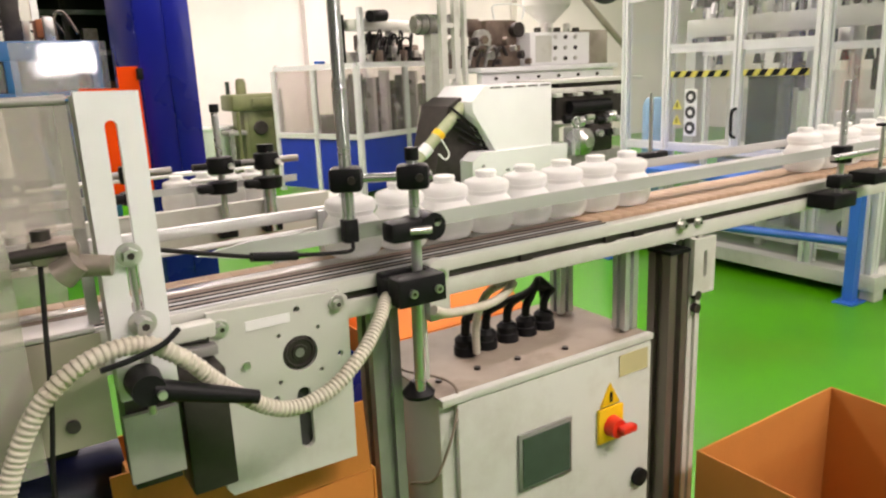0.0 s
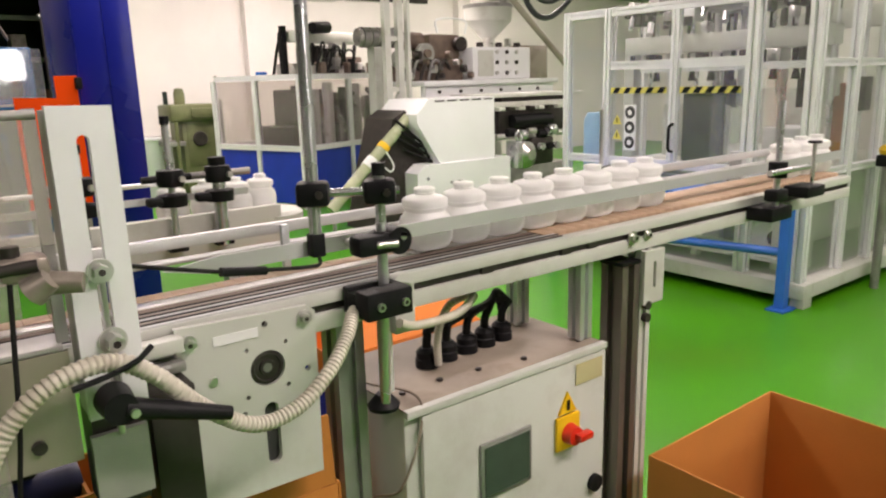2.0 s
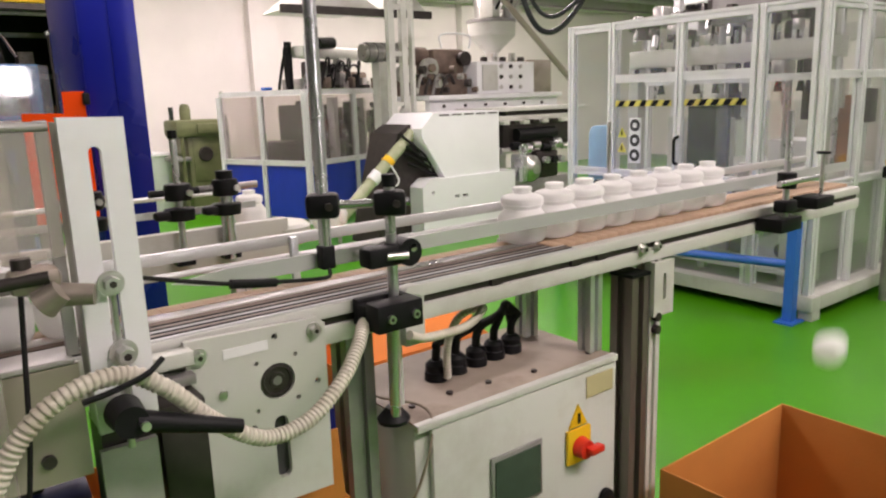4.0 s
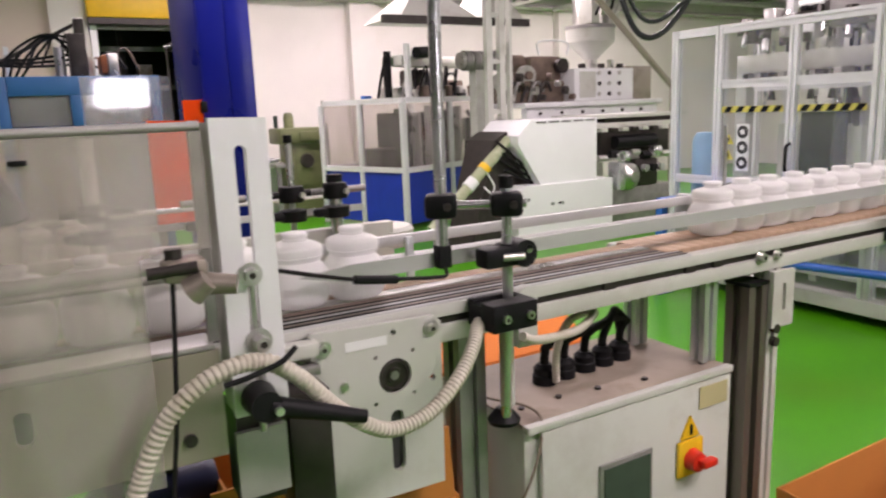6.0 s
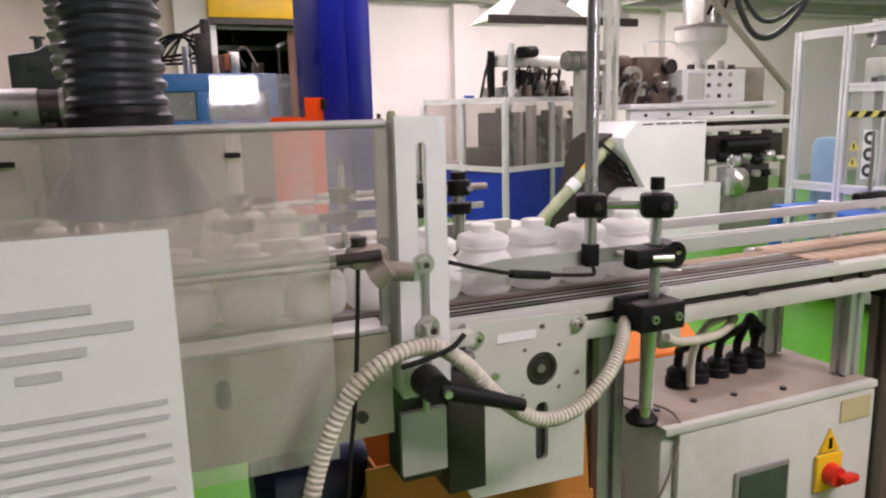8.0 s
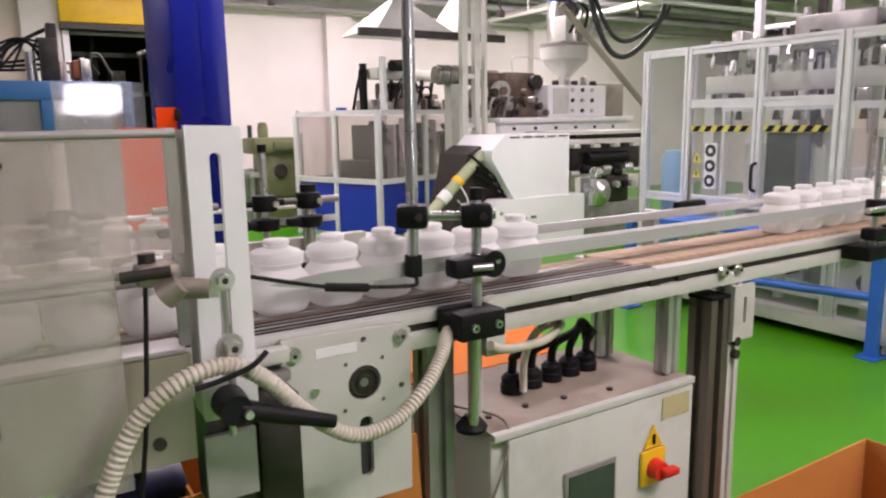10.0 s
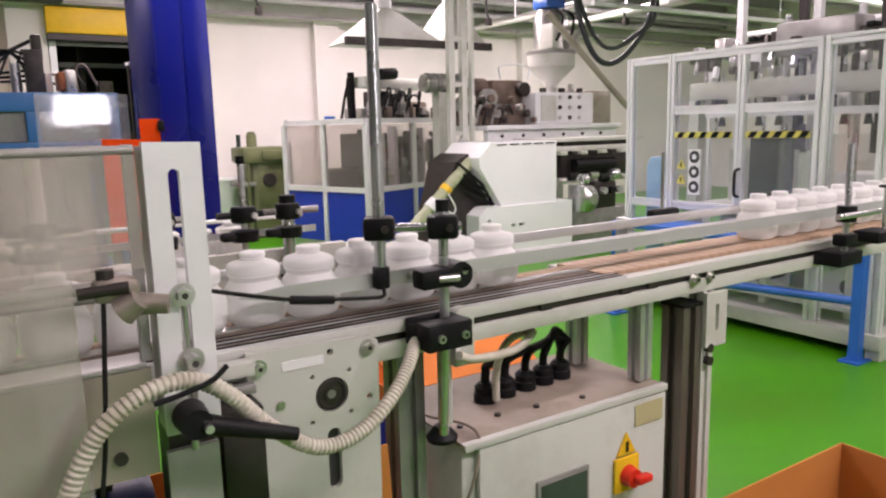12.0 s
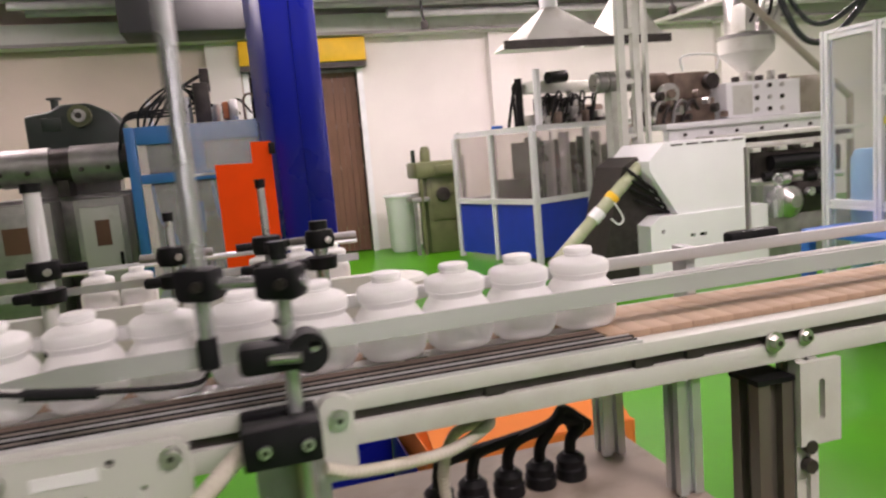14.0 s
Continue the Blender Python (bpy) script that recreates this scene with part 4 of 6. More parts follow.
t_ = thing("sloping_tube", "yellowed clear plastic tube sloping up to the machine", "tube")
part("tube", R((3.30, 6.0, 0.28), (4.22, 6.0, 1.10), 0.058, seg=20), M_CHUTE, t_)
part("collar", R((3.90, 6.0, 0.815), (3.945, 6.0, 0.855), 0.064, seg=20), M_YELLOW, t_)
part("clip", R((3.72, 6.0, 0.655), (3.80, 6.0, 0.725), 0.066, seg=20), M_WHITE, t_)
part("foot", R((3.33, 6.0, 0.0), (3.33, 6.0, 0.3), 0.02), M_GREYSTEEL, t_)
part("wire_loop", tube(nb(), [(3.9, 5.92, 0.8), (3.97, 5.9, 0.66), (3.93, 5.9, 0.6), (3.86, 5.92, 0.66)], 0.008), M_WHITE, t_)

# clamping unit beside the cage
t_ = thing("clamping_unit", "black and bright steel clamping unit with lifting eye", "machine")
part("bed", B(5.5, 6.5, 5.9, 6.6, 0.0, 0.5, bev=0.02), M_GREYSTEEL, t_)
part("platen", B(5.45, 6.5, 6.0, 6.5, 0.86, 1.12, bev=0.02), M_DARKSTEEL, t_)
for z, x1 in ((1.16, 6.6), (0.80, 6.4)):
    part("plate", B(5.3, x1, 5.95, 6.55, z, z + 0.05, bev=0.006), M_PAINT, t_)
part("cylinder", R((5.6, 5.95, 1.0), (6.2, 5.95, 1.0), 0.07), M_BLACK, t_)
part("housing", lathe(nb(), [(0.0, 0.0), (0.15, 0.0), (0.15, 0.12), (0.1, 0.16), (0.06, 0.2), (0.0, 0.2)], m=pose(5.75, 5.98, 0.62, 90, 0, 0)), M_STEEL, t_)
part("housing", B(5.85, 6.2, 5.88, 6.1, 0.5, 0.8, bev=0.02), M_DARKSTEEL, t_)
for k in range(7):
    part("tie_rod", R((5.32 + 0.16 * k, 5.9, 0.84 + 0.04 * (k % 2)), (5.42 + 0.16 * k, 5.88, 0.84 + 0.04 * (k % 2)), 0.035 + 0.012 * (k % 3), seg=14), (M_STEEL, M_BLACK, M_CHROME)[k % 3], t_)
    part("bracket", B(5.34 + 0.15 * k, 5.43 + 0.15 * k, 5.86, 5.94, 1.12, 1.159 + 0.0 * k, bev=0.006), M_DARKSTEEL if k % 2 else M_PAINT, t_)
part("cover_plate", B(5.25, 6.75, 5.95, 6.6, 1.26, 1.30, bev=0.006), M_PAINT, t_)
part("cover_block", B(5.5, 6.6, 6.0, 6.5, 1.212, 1.258), M_DARKSTEEL, t_)
part("lifting_eye", tube(nb(), [(5.5 + 0.05 * math.sin(a), 5.73, 0.86 + 0.05 * math.cos(a)) for a in [2 * math.pi * k / 10 for k in range(11)]], 0.012, n=3), M_CHROME, t_)
part("eye_shank", B(5.46, 5.54, 5.7, 5.9, 0.5, 0.8, bev=0.02), M_CHROME, t_)
for k in range(3):
    part("knob", R((5.95 + 0.12 * k, 5.86, 0.7), (5.95 + 0.12 * k, 5.80, 0.7), 0.04), M_BLACK if k % 2 else M_CHROME, t_)

# ---- guarded robot cell ----
CX = 4.6
CT = 1.93
t_ = thing("robot_cell", "pale aluminium safety cage with clear panes and a double door", "safety cage")
for y, w in ((4.22, 0.06), (3.80, 0.06), (2.60, 0.08), (2.20, 0.08)):
    part("post", E(CX, CX + w, y - w / 2, y + w / 2, 0.10, CT + 0.03, "z"), M_ALUW, t_)
for x in (5.15, 5.6, 6.6, 7.6):
    part("post", E(x, x + 0.06, 2.17, 2.23, 0.10, CT + 0.03, "z"), M_ALUW, t_)
    part("post", E(x, x + 0.06, 4.19, 4.25, 0.10, CT + 0.03, "z"), M_ALUW, t_)
part("base_rail", B(CX - 0.02, CX + 0.1, 2.12, 4.28, 0.0, 0.098, bev=0.006), M_PAINT, t_)
part("base_rail", B(CX + 0.102, 7.7, 2.12, 2.24, 0.0, 0.098, bev=0.006), M_PAINT, t_)
part("base_plate", B(CX + 0.102, 7.7, 2.242, 4.28, 0.0, 0.04), M_GREYSTEEL, t_)
for z, a, b in ((0.80, 3.832, 4.188), (CT, 3.832, 4.188), (0.80, 2.642, 3.768), (1.53, 2.642, 3.768), (CT, 2.642, 3.768), (CT, 2.242, 2.558), (0.80, 2.242, 2.558)):
    part("cross_rail", E(CX + 0.005, CX + 0.055, a, b, z - 0.03, z + 0.03, "y"), M_ALUW, t_)
for z in (0.80, 1.5, CT):
    for a, b in ((4.682, 5.148), (5.212, 5.598), (5.662, 6.598), (6.662, 7.598)):
        part("cross_rail", E(a, b, 2.175, 2.225, z - 0.025, z + 0.025, "x"), M_ALUW, t_)
part("door_stile", E(CX - 0.004, CX + 0.046, 3.155, 3.215, 0.832, CT - 0.032, "z"), M_ALUW, t_)
for y0, y1, z0, z1 in ((3.22, 3.765, 0.835, 1.495), (2.645, 3.15, 0.835, 1.495), (3.22, 3.765, 1.565, CT - 0.035), (2.645, 3.15, 1.565, CT - 0.035), (3.835, 4.185, 0.835, CT - 0.035), (2.245, 2.555, 0.835, CT - 0.035), (2.245, 2.555, 0.13, 0.765), (3.835, 4.185, 0.13, 0.765), (2.645, 3.765, 0.13, 0.765)):
    part("pane", B(CX + 0.02, CX + 0.025, y0, y1, z0, z1), M_PANE, t_)
for a, b in ((4.685, 5.145), (5.215, 5.595), (5.665, 6.595), (6.665, 7.595)):
    for z0, z1 in ((0.13, 0.77), (0.83, 1.47), (1.53, CT - 0.03)):
        part("pane", B(a, b, 2.198, 2.203, z0, z1), M_PANE, t_)
hd = part("door_handle", tube(nb(), [(CX - 0.005, 3.17, 0.90), (CX - 0.05, 3.17, 0.92), (CX - 0.055, 3.17, 1.0), (CX - 0.05, 3.17, 1.08), (CX - 0.005, 3.17, 1.10)], 0.011), M_BLACK, t_, "black plastic door handle")
for y0, y1 in ((3.24, 3.75), (2.66, 3.13)):
    st = part("warning_stripe", B(CX - 0.002, CX + 0.002, y0, y1, 1.32, 1.365), M_SIGNY, t_, "yellow and black hazard tape")
    n = 5
    for k in range(n):
        yy = y0 + (k + 0.3) * (y1 - y0) / n
        bm = nb()
        vs = [bm.verts.new(v) for v in ((CX - 0.004, yy, 1.321), (CX - 0.004, yy + 0.05, 1.321), (CX - 0.004, yy + 0.02, 1.364), (CX - 0.004, yy - 0.03, 1.364))]
        f = bm.faces.new(vs)
        ext = bmesh.ops.extrude_face_region(bm, geom=[f])
        bmesh.ops.translate(bm, vec=(-0.002, 0, 0), verts=[g for g in ext["geom"] if isinstance(g, bmesh.types.BMVert)])
        part("stripe", bm, M_BLACK, st)
sg = part("sign_board", B(CX - 0.004, CX + 0.001, 3.50, 3.61, 0.89, 1.235), M_PAPER, t_, "white sign with three round blue mandatory symbols")
for k in range(3):
    part("symbol", R((CX - 0.0045, 3.555, 0.95 + 0.114 * k), (CX - 0.0065, 3.555, 0.95 + 0.114 * k), 0.047, seg=24), M_DARK, sg)
    part("pictogram", R((CX - 0.007, 3.555, 0.95 + 0.114 * k), (CX - 0.0085, 3.555, 0.95 + 0.114 * k), 0.02, seg=14), M_PAPER, sg)
for k in range(2):
    bm = nb()
    z0 = 0.97 + 0.115 * k
    vs = [bm.verts.new(v) for v in ((CX - 0.004, 3.635, z0), (CX - 0.004, 3.72, z0), (CX - 0.004, 3.678, z0 + 0.075))]
    f = bm.faces.new(vs)
    ext = bmesh.ops.extrude_face_region(bm, geom=[f])
    bmesh.ops.translate(bm, vec=(0.004, 0, 0), verts=[g for g in ext["geom"] if isinstance(g, bmesh.types.BMVert)])
    ws = part("warning_triangle", bm, M_SIGNY, t_, "yellow warning triangle sticker")
    part("pictogram", B(CX - 0.0065, CX - 0.0045, 3.672, 3.684, z0 + 0.015, z0 + 0.05), M_BLACK, ws)

# machinery inside the cage
t_ = thing("robot_gantry", "grey gantry robot with grippers inside the cage", "robot")
part("beam", B(5.2, 5.32, 2.35, 4.1, 1.62, 1.76, bev=0.008), M_PAINT, t_)
part("beam", B(6.3, 6.42, 2.35, 4.1, 1.78, 1.92, bev=0.008), M_PAINT, t_)
for y in (2.42, 4.0):
    part("leg", B(5.2, 5.3, y, y + 0.1, 0.04, 1.618), M_PAINT, t_)
    part("leg", B(6.3, 6.4, y, y + 0.1, 0.04, 1.778), M_PAINT, t_)
part("hose_chain", B(5.22, 5.34, 2.4, 3.6, 2.0, 2.05), M_DARKSTEEL, t_)
part("chain_post", B(5.24, 5.3, 2.4, 2.46, 1.762, 2.0), M_PAINT, t_)
for k in range(12):
    part("chain_link", B(5.21, 5.35, 2.41 + 0.1 * k, 2.47 + 0.1 * k, 2.052, 2.09, bev=0.008), M_BLACK, t_)
for k in range(8):
    part("vacuum_cup", R((5.0, 2.5 + 0.16 * k, 1.40), (5.0, 2.5 + 0.16 * k, 1.47), 0.03, 0.018), M_BLACK, t_)
part("cup_bar", B(4.96, 5.04, 2.42, 3.75, 1.47, 1.52), M_ALUW, t_)
part("bar_arm", B(5.04, 5.2, 3.0, 3.08, 1.47, 1.52), M_ALUW, t_)
for k in range(7):
    y = 2.5 + 0.22 * k
    part("gripper", B(5.17, 5.35, y, y + 0.09, 1.48, 1.618, bev=0.01), M_STEEL if k % 2 else M_DARKSTEEL, t_)
    part("gripper_finger", R((5.26, y + 0.045, 1.3), (5.26, y + 0.045, 1.478), 0.012), M_CHROME, t_)
for k in range(9):
    part("air_hose", tube(nb(), [(5.26, 2.5 + 0.17 * k, 1.762), (5.3, 2.52 + 0.17 * k, 1.95 + 0.03 * (k % 3)), (5.4, 2.6 + 0.17 * k, 2.05), (5.5, 2.7 + 0.17 * k, 1.9)], 0.014), M_RUBBER, t_)
for k in range(10):
    part("valve_block", B(5.16, 5.3, 2.42 + 0.165 * k, 2.52 + 0.165 * k, 1.85 + 0.04 * (k % 3), 1.98 + 0.06 * (k % 3), bev=0.01), (M_STEEL, M_DARKSTEEL, M_ALUW, M_GREYSTEEL)[k % 4], t_)
    part("valve_stem", R((5.23, 2.47 + 0.165 * k, 1.762), (5.23, 2.47 + 0.165 * k, 1.86), 0.014), M_CHROME, t_)
for k, (px, pz) in enumerate(((5.9, 2.02), (6.0, 2.2), (6.6, 2.1))):
    part("service_pipe", R((px, 2.3, pz), (px, 4.15, pz), 0.03), M_ALUW if k % 2 else M_GREYSTEEL, t_)
for k in range(6):
    part("riser", R((5.9 + 0.2 * (k % 3), 2.45 + 0.3 * k, 0.77), (5.9 + 0.2 * (k % 3), 2.45 + 0.3 * k, 2.2), 0.02), (M_ALUW, M_CHROME, M_DARKSTEEL)[k % 3], t_)
    part("riser_box", B(5.84 + 0.2 * (k % 3), 5.96 + 0.2 * (k % 3), 2.39 + 0.3 * k, 2.51 + 0.3 * k, 1.15 + 0.1 * (k % 2), 1.4 + 0.1 * (k % 2), bev=0.01), (M_DARKSTEEL, M_PAINT)[k % 2], t_)
part("carriage", B(5.15, 5.4, 2.7, 3.3, 1.90, 2.15, bev=0.02), M_GREYSTEEL, t_)
part("carriage_post", B(5.22, 5.3, 2.95, 3.05, 1.762, 1.9), M_GREYSTEEL, t_)
for y in (2.7, 3.0, 3.6):
    part("column", R((5.8, y, 0.04), (5.8, y, 2.3), 0.03), M_CHROME, t_)
for k in range(30):
    ay, az = 2.40 + 0.056 * k, 1.775 + 0.05 * (k * 7 % 5)
    if k % 3:
        part("actuator", R((5.10 + 0.03 * (k % 4), ay, az), (5.16 + 0.03 * (k % 4), ay + 0.03, az + 0.09), 0.018 + 0.008 * (k % 2), seg=10), (M_BLACK, M_CHROME, M_DARKSTEEL)[k % 3], t_)
    else:
        part("actuator", B(5.06, 5.14, ay, ay + 0.05, az - 0.01, az + 0.06, bev=0.006), (M_DARKSTEEL, M_STEEL)[k % 2], t_)
for k in range(14):
    part("nozzle", R((5.12, 2.46 + 0.115 * k, 1.52), (5.12, 2.46 + 0.115 * k, 1.61), 0.02, seg=10), M_BLACK if k % 2 else M_STEEL, t_)
for k in range(5):
    part("mast_rail", B(5.5 + 0.35 * (k % 2), 5.56 + 0.35 * (k % 2), 2.5 + 0.33 * k, 2.56 + 0.33 * k, 1.2, 2.75 + 0.1 * (k % 3)), (M_ALUW, M_DARKSTEEL)[k % 2], t_)
t_ = thing("packing_table", "grey packing table with panels inside the cage", "machine")
part("top", B(5.0, 7.2, 2.5, 4.0, 0.70, 0.76, bev=0.008), M_PAINT, t_)
part("cabinet", B(5.4, 7.1, 2.8, 3.9, 0.041, 0.699, bev=0.01), M_PAINT, t_)
for lx, ly in ((5.04, 2.54), (5.04, 3.9), (5.04, 3.2)):
    part("leg", B(lx, lx + 0.06, ly, ly + 0.06, 0.041, 0.699), M_PAINT, t_)
for k in range(6):
    part("motor", R((5.12 + 0.05 * (k % 2), 2.62 + 0.22 * k, 0.25 + 0.12 * (k % 3)), (5.34, 2.62 + 0.22 * k, 0.25 + 0.12 * (k % 3)), 0.06, seg=14), (M_DARKSTEEL, M_STEEL, M_GREYSTEEL)[k % 3], t_)
    part("motor_plate", B(5.341, 5.398, 2.54 + 0.22 * k, 2.72 + 0.22 * k, 0.1, 0.62), M_ALUW if k % 2 else M_GREYSTEEL, t_)
part("lower_shelf", B(5.0, 5.4, 2.5, 3.98, 0.10, 0.13), M_ALUW, t_)
part("back_panel", B(6.9, 6.95, 2.5, 4.0, 0.762, 1.3), M_PAINT, t_)
part("upright_panel", B(5.5, 5.56, 3.3, 3.9, 0.762, 1.2), M_PAINT, t_)
for k in range(7):
    part("curtain_strip", B(4.9, 4.905, 2.66 + 0.058 * k, 2.713 + 0.058 * k, 0.765, 1.34), M_PANE, t_)
part("side_screen", B(5.2, 5.24, 3.15, 3.5, 0.762, 1.3), M_DGREEN, t_)
part("shelf_box", B(5.9, 6.3, 2.85, 3.2, 0.762, 1.0, bev=0.01), M_WHITE, t_)
part("heater_column", B(6.1, 6.3, 2.6, 2.75, 0.762, 1.35), M_COPPER, t_)
t_ = thing("blue_barrel", "pale blue plastic barrel standing inside the cage", "barrel")
part("shell", lathe(nb(), [(0.10, 0.041), (0.11, 0.06), (0.11, 1.10), (0.08, 1.16), (0.0, 1.165)], m=pose(4.80, 4.05, 0)), mat("pale_blue_plastic", (0.25, 0.5, 0.75), 0.4), t_)
for k, (x, y, w, h) in enumerate(((8.2, 2.6, 0.9, 1.9), (9.6, 3.4, 1.2, 2.2), (8.8, 5.2, 0.8, 1.7), (10.8, 1.6, 1.0, 2.0))):
    t_ = thing("control_cabinet", "pale grey control cabinet at the far machines", "cabinet", "far control cabinets")
    part("body", B(x, x + w, y, y + 0.6, 0.08, h, bev=0.01), M_PAINT, t_)
    part("plinth", B(x + 0.02, x + w - 0.02, y + 0.02, y + 0.58, 0, 0.078), M_DARKSTEEL, t_)
    part("door", B(x - 0.012, x - 0.002, y + 0.02, y + 0.58, 0.12, h - 0.04, bev=0.003), M_PAINT, t_)
    part("door_latch", B(x - 0.03, x - 0.014, y + 0.06, y + 0.09, h * 0.5, h * 0.5 + 0.14), M_BLACK, t_)

# the cage stands on feet, the machinery on its base plate
CAGE = Matrix.Translation((0.002, 0.0, 0.066)) @ Matrix.Scale(0.955, 4)
for ob in list(scene.objects):
    if ob.parent and ob.parent.name.split(".")[0] in ("robot_cell", "robot_gantry", "packing_table", "blue_barrel"):
        ob.data.transform(CAGE)
    elif ob.parent and ob.parent.parent and ob.parent.parent.name == "robot_cell":
        ob.data.transform(CAGE)
cell = scene.objects["robot_cell"]
for fx, fy in ((4.40, 2.03), (4.40, 4.0), (5.8, 2.03), (7.2, 2.03)):
    part("foot", B(fx, fx + 0.10, fy, fy + 0.09, 0.0, 0.0655, bev=0.004), M_PAINT, cell)

# blue stand before the cage
t_ = thing("blue_stand", "bright blue painted steel stand with crossbars", "stand")
for x, y in ((4.28, 2.10), (4.02, 3.78)):
    part("leg", B(x, x + 0.06, y, y + 0.06, 0.012, 0.90 if y < 3 else 0.68), M_BLUEL, t_)
    part("foot_plate", B(x - 0.05, x + 0.11, y - 0.03, y + 0.09, 0.0, 0.011), M_BLUEL, t_)
part("crossbar", R((4.31, 2.16, 0.365), (4.05, 3.79, 0.34), 0.028), M_BLUEL, t_)
part("tray", B(4.02, 4.40, 2.5, 3.84, 0.681, 0.72, bev=0.005), M_BLUEL, t_)
part("tray_arm", B(4.29, 4.33, 2.161, 2.60, 0.64, 0.68), M_BLUEL, t_)

# ---- bottle conveyor ----
Y0, Y1, ZB = 1.10, 1.335, 1.10
XL, XR = -1.9, 2.66


def side_rail(y0, y1):
    bm = nb()
    for z0, z1 in ((1.020, 1.052), (1.068, 1.092)):
        box(bm, XL, XR, y0, y1, z0, z1, bev=0.002)
    box(bm, XL, XR, y0 + 0.012, y1, 1.0515, 1.0685)
    return bm


t_ = conveyor = thing("bottle_conveyor", "pale aluminium slat chain conveyor for white bottles", "conveyor")
part("front_rail", side_rail(Y0, Y0 + 0.035), M_PAINT, t_)
part("slot_liner", B(XL, XR, Y0 + 0.0105, Y0 + 0.0118, 1.0525, 1.0675), M_DARKSTEEL, t_)
part("rear_rail", B(1.20, XR, Y1 - 0.035, Y1, 1.02, 1.092, bev=0.002), M_PAINT, t_)
part("inner_rail", B(XL, 1.198, 1.264, 1.275, 1.02, 1.09, bev=0.002), M_PAINT, t_)
part("chain_bed", B(1.20, XR, Y0 + 0.036, Y1 - 0.036, 1.05, 1.084), M_DARKSTEEL, t_)
part("chain_bed", B(XL, 1.198, Y0 + 0.036, 1.263, 1.05, 1.084), M_DARKSTEEL, t_)
for k in range(10):
    y = Y0 + 0.002 + 0.0086 * k
    part("wear_strip", B(XL, 1.235 - 0.004 * (k % 3), y, y + 0.0052, 1.0865, 1.0965 + 0.0004 * k, bev=0.0008), (M_RAIL, M_RUBBER, M_CAST, M_RUBBER, M_RAIL, M_RUBBER, M_CAST, M_RUBBER, M_BROWNSTEEL, M_BROWNSTEEL)[k], t_)
part("guide_strip", B(XL, 1.232, 1.1905, 1.222, 1.0865, 1.1008, bev=0.001), M_STEEL, t_, "bright steel slide strip")
# guide rails along the bottles
gb = plate(nb(), [(0.352, 1.166), (0.44, 1.177), (XR, 1.177), (XR, 1.149), (0.43, 1.149)], [], 1.142, 1.147)
box(gb, 0.42, XR, 1.1475, 1.156, 1.157, 1.170)
part("front_guide_rail", gb, M_RAIL, t_, "bright flat aluminium guide rail")
gb = nb()
box(gb, XL, XR, 1.288, 1.300, 1.168, 1.190, bev=0.003)
rod(gb, (0.2, 1.294, 1.145), (XR, 1.294, 1.145), 0.006)
part("rear_guide_rail", gb, M_RAIL, t_, "bright aluminium rear guide rail")
part("guide_bracket", B(0.62, 0.636, 1.276, 1.287, 1.0, 1.185, bev=0.002), M_ALU, t_)
for gx in (1.45, 2.3):
    part("guide_bracket", B(gx, gx + 0.02, 1.301, 1.345, 1.0, 1.19, bev=0.002), M_ALU, t_)
# drive side plate with bearing
px0, px1, pz0, pz1 = 0.342, 0.577, 0.770, 1.088
DX, DZ = 0.488, 0.987
holes = [circle(DX, DZ, 0.031, 28), slot(DX, 0.812, 0.925, 0.0125)]
for a, d in ((90, 0.077), (132, 0.052), (48, 0.052), (228, 0.058), (312, 0.052), (236, 0.085), (345, 0.075)):
    holes.append(circle(DX + d * math.cos(radians(a)), DZ + d * math.sin(radians(a)), 0.0055 if d > 0.06 else 0.004, 10))
sp = part("drive_plate", plate(nb(), [(px0, pz0 + 0.015), (px0 + 0.01, pz0), (px1, pz0 - 0.005), (px1 + 0.004, pz1 - 0.02), (px1 - 0.01, pz1 - 0.008), (px0, pz1)], holes, 1.083, 1.094), M_PAINT, t_, "pale painted drive side plate with holes")
# added dark sheet, painted shade behind the plate's holes
part("plate_backing", B(px0 + 0.02, px1 - 0.02, 1.096, 1.0985, pz0 + 0.005, pz1 - 0.07), M_DARK, sp)
part("bearing", lathe(nb(), [(0.029, 0.0), (0.029, 0.006), (0.024, 0.0075), (0.022, 0.004), (0.014, 0.004), (0.013, 0.007), (0.007, 0.007), (0.006, 0.002), (0.0, 0.002)], m=pose(DX, 1.092, DZ, 90, 0, 0)), M_DARKSTEEL, sp)
part("shaft_end", R((DX, 1.09, DZ), (DX, 1.0845, DZ), 0.008), M_GREYSTEEL, sp)
part("label_strip", B(0.40, 0.475, 1.0815, 1.0828, 1.046, 1.062), M_PAPER, sp)
part("cap_screw", R((0.395, 1.0825, 0.99), (0.395, 1.078, 0.99), 0.007), M_STEEL, sp)


def hex_bolt(x, y, z, r, parent, h=0.008):
    w = part("washer", R((x, y, z), (x, y - 0.003, z), r * 1.55, seg=20), M_STEEL, parent)
    part("bolt_head", R((x, y - 0.003, z), (x, y - 0.003 - h, z), r, r * 0.93, seg=6), M_STEEL, w)
    part("socket", R((x, y - 0.0032 - h, z), (x, y - 0.0042 - h, z), r * 0.45, seg=6), M_DARKSTEEL, w)


hex_bolt(0.361, 1.082, 1.061, 0.009, t_)
hex_bolt(0.559, 1.082, 1.06, 0.009, t_)
hex_bolt(1.467, 1.099, 1.057, 0.011, t_, 0.012)
hex_bolt(1.528, 1.099, 1.056, 0.009, t_, 0.008)
